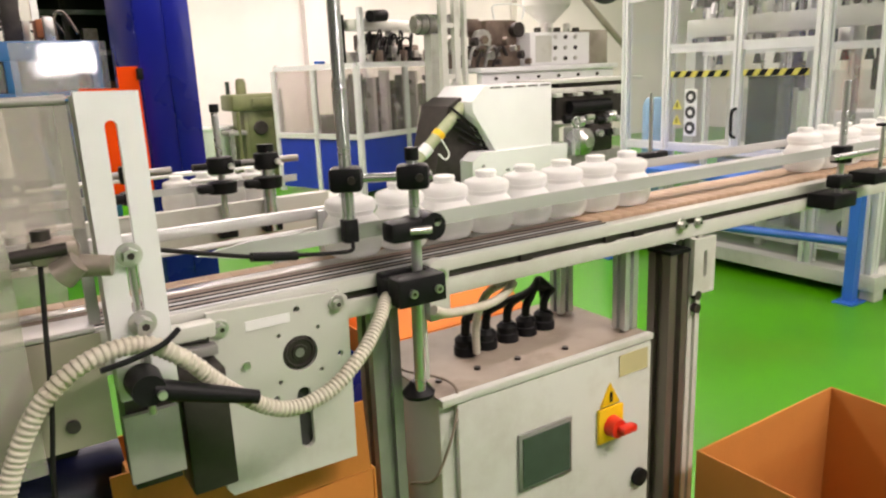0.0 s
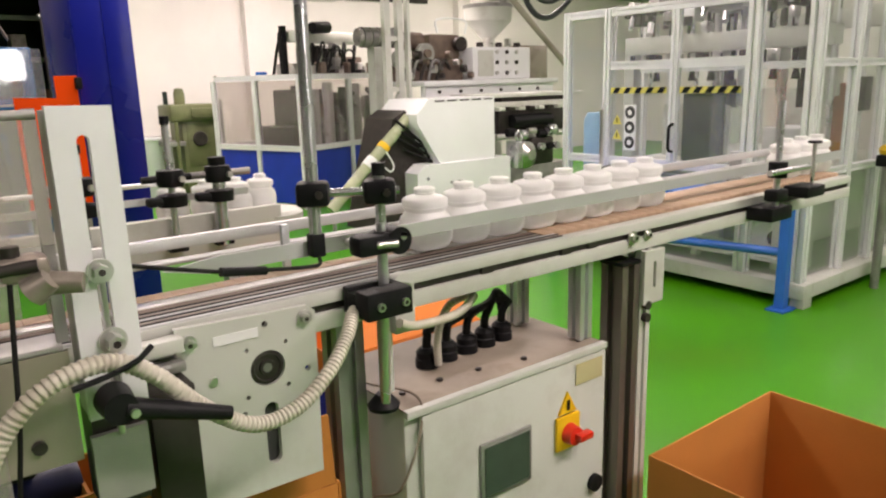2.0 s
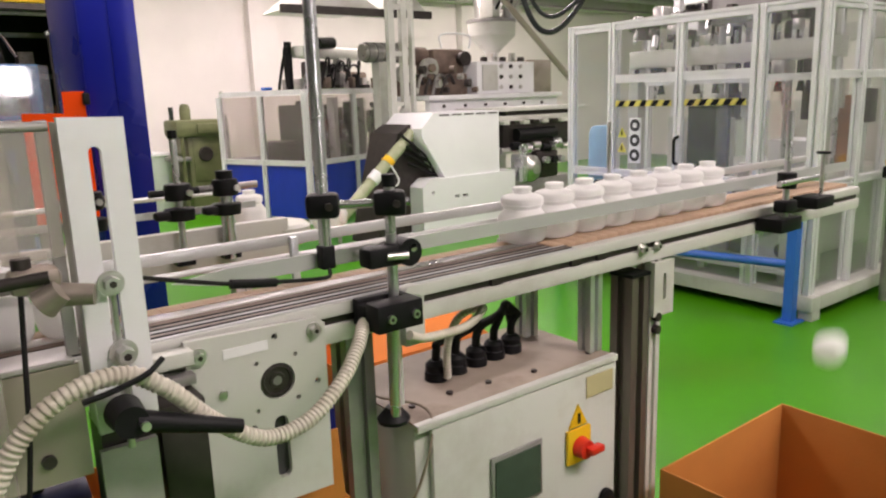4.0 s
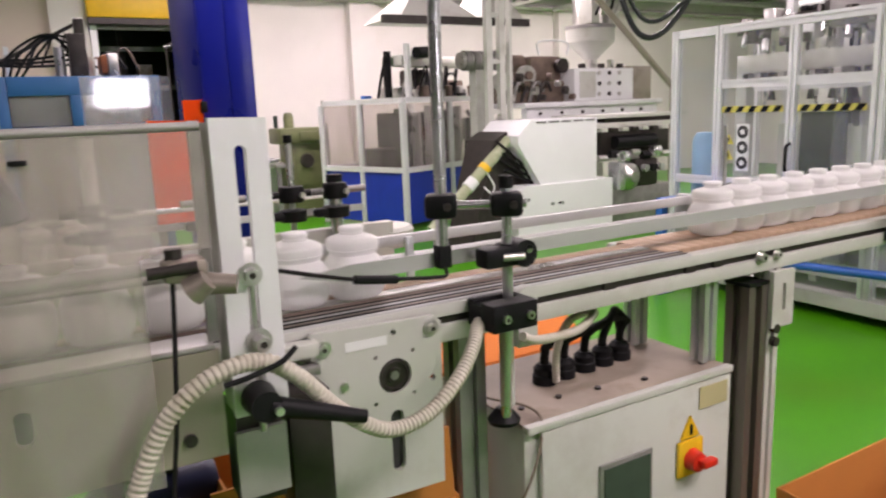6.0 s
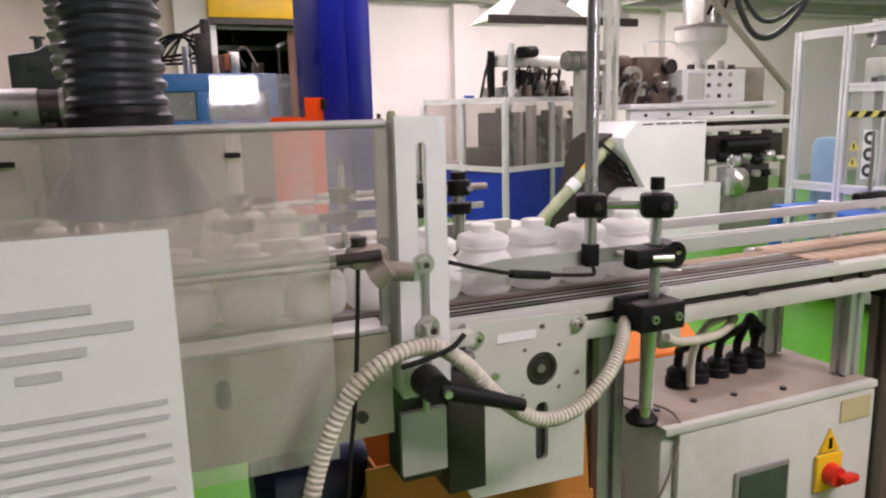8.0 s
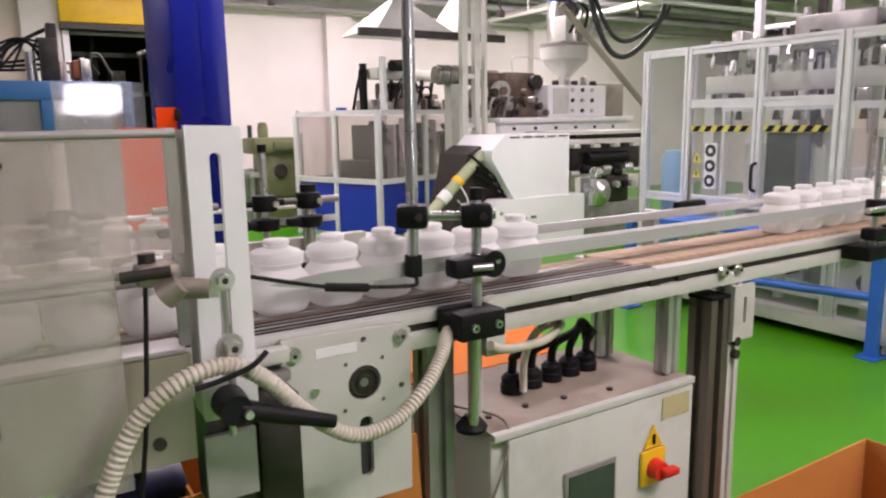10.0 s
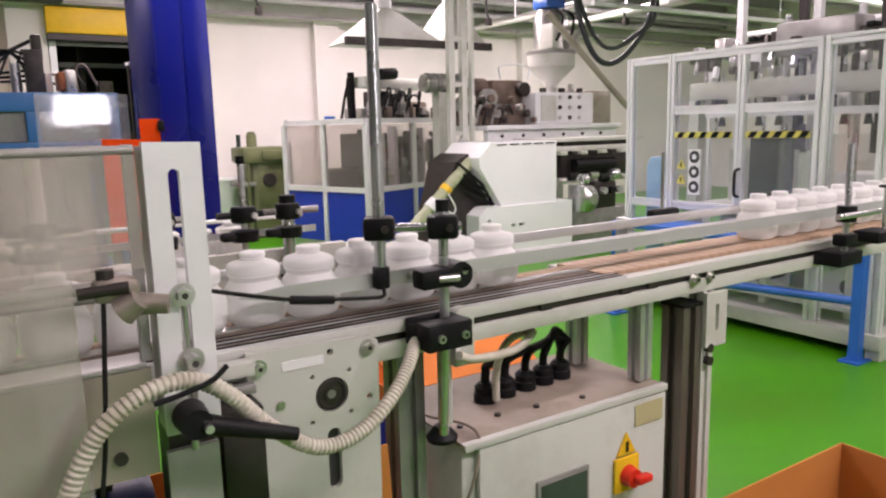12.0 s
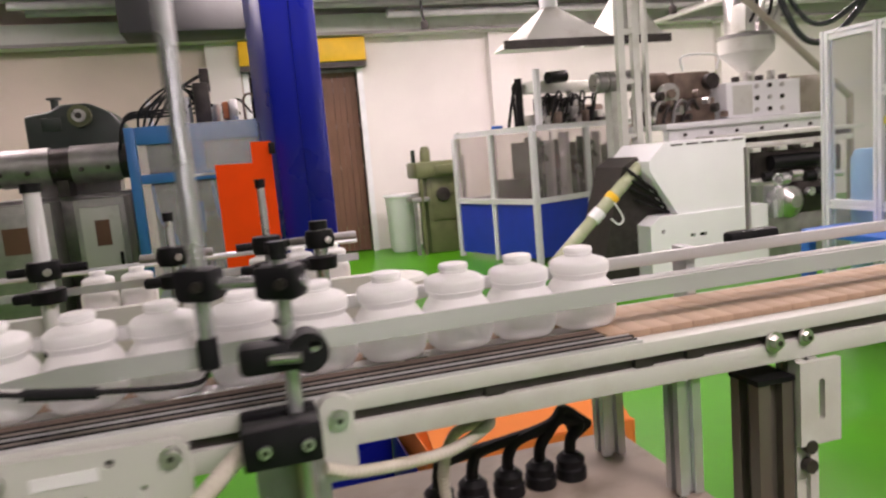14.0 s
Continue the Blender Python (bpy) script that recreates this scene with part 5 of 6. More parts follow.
for bx in (0.98, 1.22, 1.31):
    part("slot_nut", B(bx, bx + 0.03, 1.102, 1.111, 1.053, 1.067), M_DARKSTEEL, t_)
# support legs
lg = part("main_leg", E(1.436, 1.504, 1.10, 1.168, 0.0, 0.985, "z", 0.35, 0.22), M_BRONZE, t_, "dark bronze anodised profile leg")
part("leg_cap", B(1.434, 1.506, 1.098, 1.17, 0.986, 0.995), M_BLACK, lg)
part("leg_profile", E(1.508, 1.552, 1.10, 1.144, 0.0, 1.018, "z", 0.25, 0.2), M_PAINT, t_)
bk = part("slotted_bracket", plate(nb(), [(1.506, 0.875), (1.586, 0.875), (1.586, 1.016), (1.506, 1.016)], [slot(1.548, 0.915, 0.985, 0.006)], 1.0865, 1.098), M_PAINT, t_)
for z in (0.872, 0.838):
    part("leg_bolt", R((1.526, 1.099, z), (1.526, 1.085, z), 0.012), M_DARKSTEEL, t_)
for lx, ly in ((1.262, 1.296), (1.296, 1.112)):
    part("rear_leg", E(lx, lx + 0.042, ly, ly + 0.04, 0.825, 1.018, "z"), M_ALU, t_)
part("hanger_leg", E(0.655, 0.715, 1.15, 1.21, 0.0, 1.018, "z", 0.3, 0.2), M_GREYSTEEL, t_)
part("joint_bracket", plate(nb(), [(0.744, 0.985), (0.788, 0.985), (0.788, 1.085)] + [(0.766 + 0.022 * math.cos(math.pi * k / 8), 1.085 + 0.016 * math.sin(math.pi * k / 8)) for k in range(1, 8)] + [(0.744, 1.085)], [], 1.0775, 1.098), M_PAINT, t_)
hex_bolt(0.768, 1.077, 1.07, 0.009, t_)

# ---- slotted post of the guard ----
t_ = thing("slotted_post", "pale slotted aluminium bracket post with two bolts", "bracket")
post_out = [(0.190, 1.03), (0.264, 1.03), (0.264, 1.429), (0.190, 1.431)]
part("plate", plate(nb(), post_out, [slot(0.227, 1.06, 1.395, 0.0075)], 0.965, 0.977), M_ALUW, t_)
part("plate_edge", B(0.192, 0.2, 0.978, 1.03, 1.03, 1.425), M_PAINT, t_)
hex_bolt(0.225, 0.963, 1.226, 0.0105, t_, 0.01)
hex_bolt(0.229, 0.963, 1.133, 0.0115, t_, 0.02)
part("threaded_stud", R((0.227, 0.972, 1.0), (0.227, 0.972, 1.21), 0.005), M_STEEL, t_)
part("base_plate", plate(nb(), [(0.190, 0.900), (0.262, 0.900), (0.262, 1.0), (0.190, 1.0)], [], 0.98, 0.99), M_DULL, t_)
part("base_leg", B(0.195, 0.258, 0.992, 1.06, 0.885, 1.03), M_DARKSTEEL, t_)
part("dark_block", B(0.272, 0.338, 1.0, 1.07, 0.84, 1.03, bev=0.004), M_DARKSTEEL, t_)
part("carrier_bar", B(0.262, 0.341, 1.04, 1.07, 1.065, 1.088, bev=0.003), M_PAINT, t_)
part("carrier_bar", B(0.262, 0.341, 1.04, 1.07, 1.035, 1.052, bev=0.003), M_GREYSTEEL, t_)
POST_AT = Matrix.Translation((0.017, 0.023, 1.434)) @ Matrix.Scale(1.021, 4) @ Matrix.Translation((-0.015, -0.023, -1.434))
for ob in t_.children_recursive:
    ob.data.transform(POST_AT)
t_ = thing("clamp_lever", "black plastic clamping lever with round hub", "lever")
lv = nb()
rod(lv, (0.222, 0.962, 1.055), (0.222, 0.918, 1.055), 0.024, 0.021, seg=24)
rod(lv, (0.228, 0.93, 1.052), (0.362, 0.925, 1.004), 0.015, 0.010, seg=14)
part("arm", lv, M_BLACK, t_)
part("screw", R((0.236, 0.918, 1.048), (0.236, 0.909, 1.048), 0.006), M_STEEL, t_)

t_ = thing("corrugated_hose", "ivory corrugated cable hose hanging in a loop", "hose")
part("hose", tube(nb(), [(-0.02, 0.90, 0.70), (0.03, 0.92, 0.90), (0.060, 0.93, 0.992), (0.101, 0.93, 1.067), (0.157, 0.93, 1.108), (0.222, 0.94, 1.112), (0.273, 0.94, 1.080), (0.333, 0.945, 1.013), (0.405, 0.95, 0.962), (0.478, 0.955, 0.966), (0.545, 0.972, 1.002), (0.60, 1.01, 1.035), (0.65, 1.062, 1.058), (0.71, 1.085, 1.062)], 0.0108, seg=14, ridge=0.0017, pitch=0.0082), M_HOSE, t_)
part("cable_tie", tube(nb(), [(0.17, 0.915, 1.098), (0.205, 0.918, 1.102), (0.245, 0.92, 1.112), (0.27, 0.93, 1.125)], 0.004), M_BLACK, t_)

# ---- sensor stand clamped to the conveyor ----
t_ = thing("sensor_stand", "chromed rod stand with black clamps and a small sensor", "stand")
RX, RY = 0.715, 1.068
LX, LY = 0.616, 1.128
part("main_rod", R((RX, RY, 1.034), (RX, RY, 1.295), 0.0095, seg=20), M_CHROME, t_)
part("lower_rod", R((RX + 0.008, RY + 0.026, 0.85), (RX + 0.004, RY + 0.008, 1.04), 0.0105, seg=20), M_CHROME, t_)
part("rod_foot", lathe(nb(), [(0.03, 0.0), (0.032, 0.008), (0.022, 0.02), (0.014, 0.03), (0.0, 0.03)], m=pose(RX + 0.012, RY + 0.04, 0.831)), M_BLACK, t_)
part("support_bar", B(RX + 0.008, RX + 0.036, RY + 0.034, RY + 0.046, 0.86, 1.03, bev=0.002), M_PAINT, t_)
part("rod_cap", R((RX, RY, 1.29), (RX, RY, 1.312), 0.0125), M_BLACK, t_)
part("sensor_rod", R((LX, LY, 1.19), (LX, LY, 1.655), 0.0112, seg=20), M_CHROME, t_)
dv = (Vector((RX, RY, 0)) - Vector((LX, LY, 0))).normalized()
part("cross_rod", R(Vector((LX, LY, 1.262)) - dv * 0.012, Vector((RX, RY, 1.262)) + dv * 0.035, 0.008), M_CHROME, t_)
for x, y in ((LX, LY), (RX, RY)):
    cb = nb()
    mm = Matrix.Translation((x, y, 1.262)) @ Matrix.Rotation(math.atan2(dv.y, dv.x), 4, "Z")
    box(cb, -0.029, 0.029, -0.021, 0.021, -0.022, 0.022, bev=0.009, m=mm)
    c = part("cross_clamp", cb, M_BLACK, t_, "black plastic cross clamp")
    part("clamp_screw", R((x, y - 0.021, 1.262), (x - 0.004, y - 0.03, 1.262), 0.007), M_DARKSTEEL, c)
cb = nb()
lathe(cb, [(0.0, -0.018), (0.022, -0.018), (0.025, -0.01), (0.025, 0.01), (0.022, 0.018), (0.0, 0.018)], m=pose(RX, RY, 1.172))
box(cb, RX - 0.062, RX + 0.02, RY - 0.026, RY + 0.016, 1.152, 1.19, bev=0.009)
rod(cb, (RX + 0.022, RY - 0.027, 1.173), (RX + 0.022, RY + 0.016, 1.173), 0.025, seg=20)
lc = part("rail_clamp", cb, M_BLACK, t_, "black plastic lever clamp")
part("clamp_pin", R((RX - 0.025, RY - 0.023, 1.171), (RX + 0.012, RY - 0.034, 1.171), 0.007), M_STEEL, lc)
part("clamp_screw", R((RX + 0.03, RY - 0.022, 1.18), (RX + 0.03, RY - 0.027, 1.18), 0.007), M_STEEL, lc)
part("guide_arm", R((RX - 0.03, RY + 0.012, 1.168), (RX - 0.03, 1.14, 1.163), 0.007), M_STEEL, t_)
bb = nb()
box(bb, 0.645, 0.740, 1.012, 1.056, 1.046, 1.096, bev=0.004)
box(bb, 0.645, 0.740, 1.080, 1.098, 1.046, 1.096, bev=0.004)
box(bb, 0.645, 0.70, 1.054, 1.082, 1.048, 1.088)
box(bb, 0.728, 0.740, 1.054, 1.082, 1.048, 1.094)
mb = part("mounting_block", bb, M_BLACK, t_, "black square mounting block with two screws")
for x in (0.671, 0.722):
    part("block_screw", R((x, 1.012, 1.070), (x, 1.006, 1.070), 0.0075, seg=14), M_STEEL, mb)
    part("screw_socket", R((x, 1.0062, 1.070), (x, 1.0052, 1.070), 0.004, seg=6), M_DARKSTEEL, mb)
part("sensor", B(LX - 0.013, LX + 0.013, LY - 0.012, LY + 0.012, 1.15, 1.192, bev=0.003), M_BLACK, t_, "small black photo sensor")
part("sensor_cable", tube(nb(), [(LX, LY - 0.008, 1.152), (LX - 0.012, LY - 0.03, 1.143), (0.565, 1.075, 1.149), (0.50, 1.068, 1.158), (0.43, 1.062, 1.168), (0.35, 1.045, 1.19), (0.26, 0.995, 1.222)], 0.0035), M_RUBBER, t_)
part("cable_sleeve", tube(nb(), [(0.492, 1.067, 1.1585), (0.455, 1.0645, 1.164), (0.415, 1.060, 1.171)], 0.0075), M_BLACK, t_)

# a second rod stand further along
for sx, sy in ((2.05, 1.045),):
    t_ = thing("guide_stand", "chromed rod with black clamps holding the guide rail", "stand", "guide stands")
    part("rod", R((sx, sy, 1.035), (sx, sy, 1.37), 0.009), M_CHROME, t_)
    part("block", B(sx - 0.06, sx + 0.055, sy - 0.025, 1.099, 1.03, 1.07, bev=0.004), M_BLACK, t_)
    part("clamp", B(sx - 0.035, sx + 0.03, sy - 0.022, sy + 0.02, 1.085, 1.12, bev=0.007), M_BLACK, t_)
    part("clamp", lathe(nb(), [(0.0, -0.025), (0.026, -0.022), (0.026, 0.022), (0.0, 0.025)], m=pose(sx, sy, 1.175)), M_BLACK, t_)
    part("cross_rod", R((sx - 0.1, sy - 0.03, 1.176), (sx + 0.12, sy - 0.03, 1.176), 0.008), M_CHROME, t_)

t_ = thing("rail_holder", "small black rail holder with a steel pin", "bracket")
part("holder", B(2.19, 2.30, 1.02, 1.099, 1.075, 1.11, bev=0.006), M_BLACK, t_)
part("pin", R((2.27, 1.05, 1.11), (2.27, 1.05, 1.235), 0.006), M_STEEL, t_)
part("pin_head", R((2.27, 1.05, 1.235), (2.27, 1.05, 1.242), 0.02), M_BLACK, t_)
t_ = thing("guide_clip", "black clip on the rear guide rail", "bracket")
part("clip", B(1.55, 1.66, 1.301, 1.33, 1.18, 1.205, bev=0.008), M_BLACK, t_)
part("pin", R((1.6, 1.315, 1.205), (1.6, 1.315, 1.36), 0.005), M_STEEL, t_)
t_ = thing("stop_post", "dark post with a yellow knob beside the cage", "post")
part("post", R((5.21, 1.95, 0.0), (5.21, 1.95, 0.88), 0.028), M_GREYSTEEL, t_)
part("clamp", B(5.14, 5.28, 1.90, 2.0, 0.83, 0.905, bev=0.01), M_BLACK, t_)
part("knob", lathe(nb(), [(0.0, 0.0), (0.05, 0.0), (0.06, 0.03), (0.04, 0.06), (0.0, 0.065)], m=pose(5.21, 1.95, 0.907)), M_YELLOW, t_)

# ---- control cabinet under the conveyor ----
t_ = thing("electrical_cabinet", "pale grey electrical cabinet with a dusty top", "cabinet")
part("body", B(0.757, 1.345, 1.10, 1.42, 0.06, 0.822, bev=0.006), M_PAINT, t_)
part("plinth", B(0.78, 1.32, 1.12, 1.40, 0.0, 0.058), M_DARKSTEEL, t_)
part("top_sheet", B(0.757, 1.345, 1.10, 1.42, 0.824, 0.828, bev=0.001), M_CABTOP, t_)
dr = part("door", B(0.79, 1.343, 1.084, 1.098, 0.08, 0.812, bev=0.004), M_PAINT, t_)
part("drip_edge", B(0.755, 1.347, 1.082, 1.1, 0.814, 0.83, bev=0.002), M_PAINT, dr)
part("type_label", B(1.235, 1.328, 1.0815, 1.083, 0.748, 0.80), M_LABELY, dr, "faded yellow type label")
part("display_frame", B(0.935, 1.085, 1.076, 1.083, 0.565, 0.70, bev=0.003), M_GREYSTEEL, dr)
part("display", B(0.944, 1.076, 1.0735, 1.0755, 0.575, 0.69), M_LCD, dr, "dark green display")
sw = part("main_switch", B(1.165, 1.243, 1.074, 1.0835, 0.60, 0.685, bev=0.003), M_YELLOW, dr, "yellow main switch with red knob")
bm = nb()
vs = [bm.verts.new(v) for v in ((1.175, 1.078, 0.69), (1.234, 1.078, 0.69), (1.2045, 1.078, 0.742))]
f = bm.faces.new(vs)
ext = bmesh.ops.extrude_face_region(bm, geom=[f])
bmesh.ops.translate(bm, vec=(0, 0.005, 0), verts=[g for g in ext["geom"] if isinstance(g, bmesh.types.BMVert)])
part("warning_triangle", bm, M_YELLOW, sw)
part("pictogram", B(1.2005, 1.2085, 1.0755, 1.0775, 0.698, 0.722), M_BLACK, sw)
kb = nb()
rod(kb, (1.205, 1.074, 0.64), (1.205, 1.05, 0.64), 0.026, 0.022, seg=20)
box(kb, 1.198, 1.243, 1.030, 1.052, 0.632, 0.649, bev=0.004)
part("rotary_knob", kb, M_RED, sw)
part("door_lock", lathe(nb(), [(0.0, 0.0), (0.022, 0.0), (0.022, 0.012), (0.0, 0.014)], m=pose(1.305, 1.083, 0.47, 90, 0, 0)), M_BLACK, dr)
for sx in (0.80, 0.90, 1.0, 1.12, 1.3):
    part("roof_screw", R((sx, 1.15 + 0.02 * math.sin(9 * sx), 0.829), (sx, 1.15 + 0.02 * math.sin(9 * sx), 0.834), 0.007), M_DARKSTEEL, t_)
for k, (gx, gy) in enumerate(((0.93, 1.255), (0.99, 1.26), (1.055, 1.265), (1.115, 1.27), (1.175, 1.275))):
    g = part("cable_gland", lathe(nb(), [(0.027, 0.829), (0.027, 0.848), (0.024, 0.851), (0.025, 0.864), (0.015, 0.874), (0.0, 0.874)], m=pose(gx, gy, 0), seg=14), M_BLACK, t_)
    part("cable", tube(nb(), [(gx, gy, 0.87), (gx + 0.004, gy + 0.002, 0.896), (gx + 0.024, gy + 0.008, 0.911 + 0.002 * k), (1.12 + 0.012 * k, 1.285, 0.918 + 0.004 * k), (1.175, 1.29, 0.93 + 0.004 * k), (1.20 + 0.006 * k, 1.30, 0.89 + 0.004 * k)], 0.0100), M_RUBBER, g)
g = part("flex_conduit", tube(nb(), [(0.935, 1.22, 0.84), (0.93, 1.21, 0.92), (0.95, 1.19, 0.985), (1.0, 1.17, 1.0), (0.92, 1.13, 0.985), (0.79, 1.09, 1.0), (0.74, 1.075, 1.02)], 0.008, ridge=0.0012, pitch=0.008), M_HOSE, t_)
part("loose_cable", tube(nb(), [(0.742, 1.2, 0.60), (0.75, 1.1, 0.67), (0.80, 1.10, 0.835), (0.76, 1.24, 0.842), (0.77, 1.3, 0.86)], 0.003), M_CABTOP, t_)

SETTLE = Matrix.Translation((0.002, -0.012, -0.008))
for ob in scene.objects["electrical_cabinet"].children_recursive:
    if ob.name.split(".")[0] != "plinth":
        ob.data.transform(SETTLE)

# ---- guarded filling section with duct ----
t_ = thing("guard_housing", "beige sheet metal housing with scuffed clear guard", "machine")
gp = plate(nb(), [(-1.9, 0.965), (0.185, 0.965), (0.185, 1.12), (-1.9, 1.12)], [slot(-0.055, 1.042, 1.088, 0.010), slot(-0.171, 1.040, 1.086, 0.010)], 1.002, 1.012)
part("front_panel", gp, M_BEIGE, t_)
# added black sheet that paints the shade seen through the two slots
part("panel_backing", B(-0.25, 0.02, 1.014, 1.018, 1.02, 1.10), M_RUBBER, t_)
part("bottom_panel", B(-1.9, 0.12, 1.014, 1.099, 0.965, 0.975), M_BEIGE, t_)
part("ledge", B(-1.9, 0.18, 1.0, 1.06, 1.1215, 1.13, bev=0.002), M_DULL, t_)
part("front_pane", plate(nb(), [(-1.9, 0.945), (0.098, 0.945), (0.098, 1.262), (0.188, 1.262), (0.188, 1.415), (-1.9, 1.415)], [], 0.994, 0.998), M_GUARD, t_, "scuffed clear polycarbonate pane")
part("top_pane", B(-1.9, 0.188, 1.012, 1.46, 1.418, 1.422), M_GUARD, t_)
part("rear_pane", B(-1.9, 0.188, 1.46, 1.464, 1.02, 1.415), M_GUARD, t_)
part("top_edge", R((-1.9, 1.004, 1.421), (0.188, 1.004, 1.421), 0.006), M_DULL, t_)
part("side_profile", B(0.175, 0.189, 1.008, 1.02, 1.13, 1.428), M_DULL, t_)
for lx in (-0.03, -0.28):
    part("pane_latch", B(lx, lx + 0.02, 0.988, 0.9935, 1.384, 1.391, bev=0.002), M_BLACK, t_)
for z in (1.245, 1.235):
    part("inner_guide", R((-1.9, 1.16 + (1.245 - z) * 12, z - 0.05), (0.19, 1.16 + (1.245 - z) * 12, z - 0.05), 0.007), M_STEEL, t_)
part("outer_rail", R((-1.9, 1.03, 1.237), (0.172, 1.03, 1.237), 0.009), M_RAIL, t_)
for lx in (-0.9, -1.7):
    part("leg", B(lx, lx + 0.06, 1.03, 1.09, 0.0, 0.965), M_GREYSTEEL, t_)
part("rail_clamp", B(0.118, 0.175, 0.955, 0.998, 1.226, 1.258, bev=0.011), M_CAST, t_)
part("clamp_knob", R((0.165, 0.968, 1.222), (0.206, 0.952, 1.218), 0.0155, 0.013), M_CAST, t_)
part("clamp_lobe", R((0.15, 0.96, 1.215), (0.17, 0.95, 1.23), 0.02, 0.014), M_CAST, t_)
part("clamp_stud", R((0.10, 0.965, 1.243), (0.16, 0.955, 1.247), 0.008), M_DARKSTEEL, t_)
part("clamp_pin", R((0.135, 0.975, 1.255), (0.135, 0.975, 1.27), 0.011), M_DARKSTEEL, t_)
part("sensor_lead", tube(nb(), [(0.13, 0.965, 1.24), (0.122, 0.955, 1.15), (0.113, 0.95, 1.05), (0.10, 0.95, 0.95), (0.09, 0.96, 0.8)], 0.0032), M_RUBBER, t_)
part("panel_screw", R((0.135, 1.0, 1.0), (0.135, 0.994, 1.0), 0.009), M_DARKSTEEL, t_)
t_ = thing("suction_duct", "black flexible suction duct rising from the guard", "duct")
part("duct", tube(nb(), [(-0.15, 1.30, 1.424), (-0.15, 1.30, 1.6), (-0.148, 1.31, 1.9), (-0.15, 1.35, 2.4), (-0.2, 1.5, 3.2), (-0.2, 1.6, 4.19)], 0.068, seg=24, ridge=0.007, pitch=0.026), M_DUCT, t_)
part("duct_collar", lathe(nb(), [(0.08, 1.423), (0.08, 1.44), (0.074, 1.445), (0.07, 1.46)], m=pose(-0.15, 1.30, 0)), M_BLACK, t_)
part("suction_funnel", lathe(nb(), [(0.122, 1.29), (0.127, 1.295), (0.122, 1.305), (0.088, 1.37), (0.08, 1.416)], m=pose(-0.14, 1.29, 0)), M_DUCT, t_)
t_ = thing("grey_hose", "grey spiral hose behind the black duct", "hose")
part("hose", tube(nb(), [(-0.28, 1.75, 4.19), (-0.28, 1.75, 3.0), (-0.25, 1.75, 1.9), (-0.24, 1.75, 1.52)], 0.03, seg=16, ridge=0.005, pitch=0.024), M_GREYSTEEL, t_)
part("hose_stand", R((-0.24, 1.75, 0.0), (-0.24, 1.75, 1.53), 0.02), M_GREYSTEEL, t_)
t_ = thing("paper_notice", "white printed notice sheet fixed to the guard", "notice")
part("sheet", B(-0.402, -0.105, 0.986, 0.9875, 0.87, 1.300), M_PAPER, t_)
for k, (x0, x1) in enumerate(((-0.33, -0.20), (-0.36, -0.155), (-0.32, -0.21), (-0.29, -0.24))):
    part("heading_bar", B(x0, x1, 0.9845, 0.9855, 1.205 - 0.026 * k, 1.217 - 0.026 * k), M_INK, t_)
for k in range(9):
    part("text_bar", B(-0.385, -0.125 - 0.03 * (k % 3 == 2), 0.9845, 0.9855, 1.075 - 0.020 * k, 1.082 - 0.020 * k), M_INK, t_)
t_ = thing("blue_motor", "dark blue gear motor under the guard", "motor")
part("body", lathe(nb(), [(0.0, 0.0), (0.065, 0.0), (0.075, 0.02), (0.075, 0.18), (0.05, 0.21), (0.0, 0.212)], m=pose(0.215, 1.30, 0.76, 0, -90, 0)), M_NAVY, t_)
part("terminal_box", B(0.06, 0.15, 1.26, 1.33, 0.832, 0.87, bev=0.006), M_BLACK, t_)
part("pedestal", B(0.0, 0.18, 1.24, 1.38, 0.0, 0.69), M_DARKSTEEL, t_)

# ---- cartons ----


def carton(name, label, x0, x1, y0, y1, h, m, flaps=(), rz=0.0, thick=0.006):
    c = thing(name, label, "carton", "cartons", at=((x0 + x1) / 2, (y0 + y1) / 2, 0), rz=rz)
    a, b = (x1 - x0) / 2, (y1 - y0) / 2
    part("bottom", B(-a, a, -b, b, 0, thick), m, c)
    part("side", B(-a, -a + thick, -b, b, thick + 0.001, h, bev=0.001), m, c)
    part("side", B(a - thick, a, -b, b, thick + 0.001, h, bev=0.001), m, c)
    part("side", B(-a + thick + 0.001, a - thick - 0.001, -b, -b + thick, thick + 0.001, h, bev=0.001), m, c)
    part("side", B(-a + thick + 0.001, a - thick - 0.001, b - thick, b, thick + 0.001, h, bev=0.001), m, c)
    for edge, ang, ln in flaps:
        fm = {"n": pose(0, b - thick / 2, h, ang, 0, 0), "s": pose(0, -b + thick / 2, h, -ang, 0, 0), "e": pose(a - thick / 2, 0, h, 0, -ang, 0), "w": pose(-a + thick / 2, 0, h, 0, ang, 0)}[edge]
        if edge in "ns":
            part("flap", box(nb(), -a + 0.01, a - 0.01, -thick / 2, thick / 2, 0.002, ln, m=fm), m, c)
        else:
            part("flap", box(nb(), -thick / 2, thick / 2, -b + 0.01, b - 0.01, 0.002, ln, m=fm), m, c)
    return c


carton("open_carton", "open brown cardboard carton standing on the green floor", 1.46, 2.06, 0.42, 1.02, 0.50, M_CARD)
carton("flapped_carton", "open brown cardboard carton with raised flaps under the conveyor", 0.17, 0.64, 1.14, 1.60, 0.69, M_CARD, (("w", 20, 0.12), ("s", 6, 0.14)))
carton("orange_carton", "large orange printed carton behind the conveyor", 1.10, 1.72, 1.98, 2.72, 0.57, M_CARDO, (("s", 60, 0.15),))
carton("blue_bin_carton", "blue plastic crate behind the conveyor", 0.76, 1.08, 2.0, 2.45, 0.50, M_BLUE)

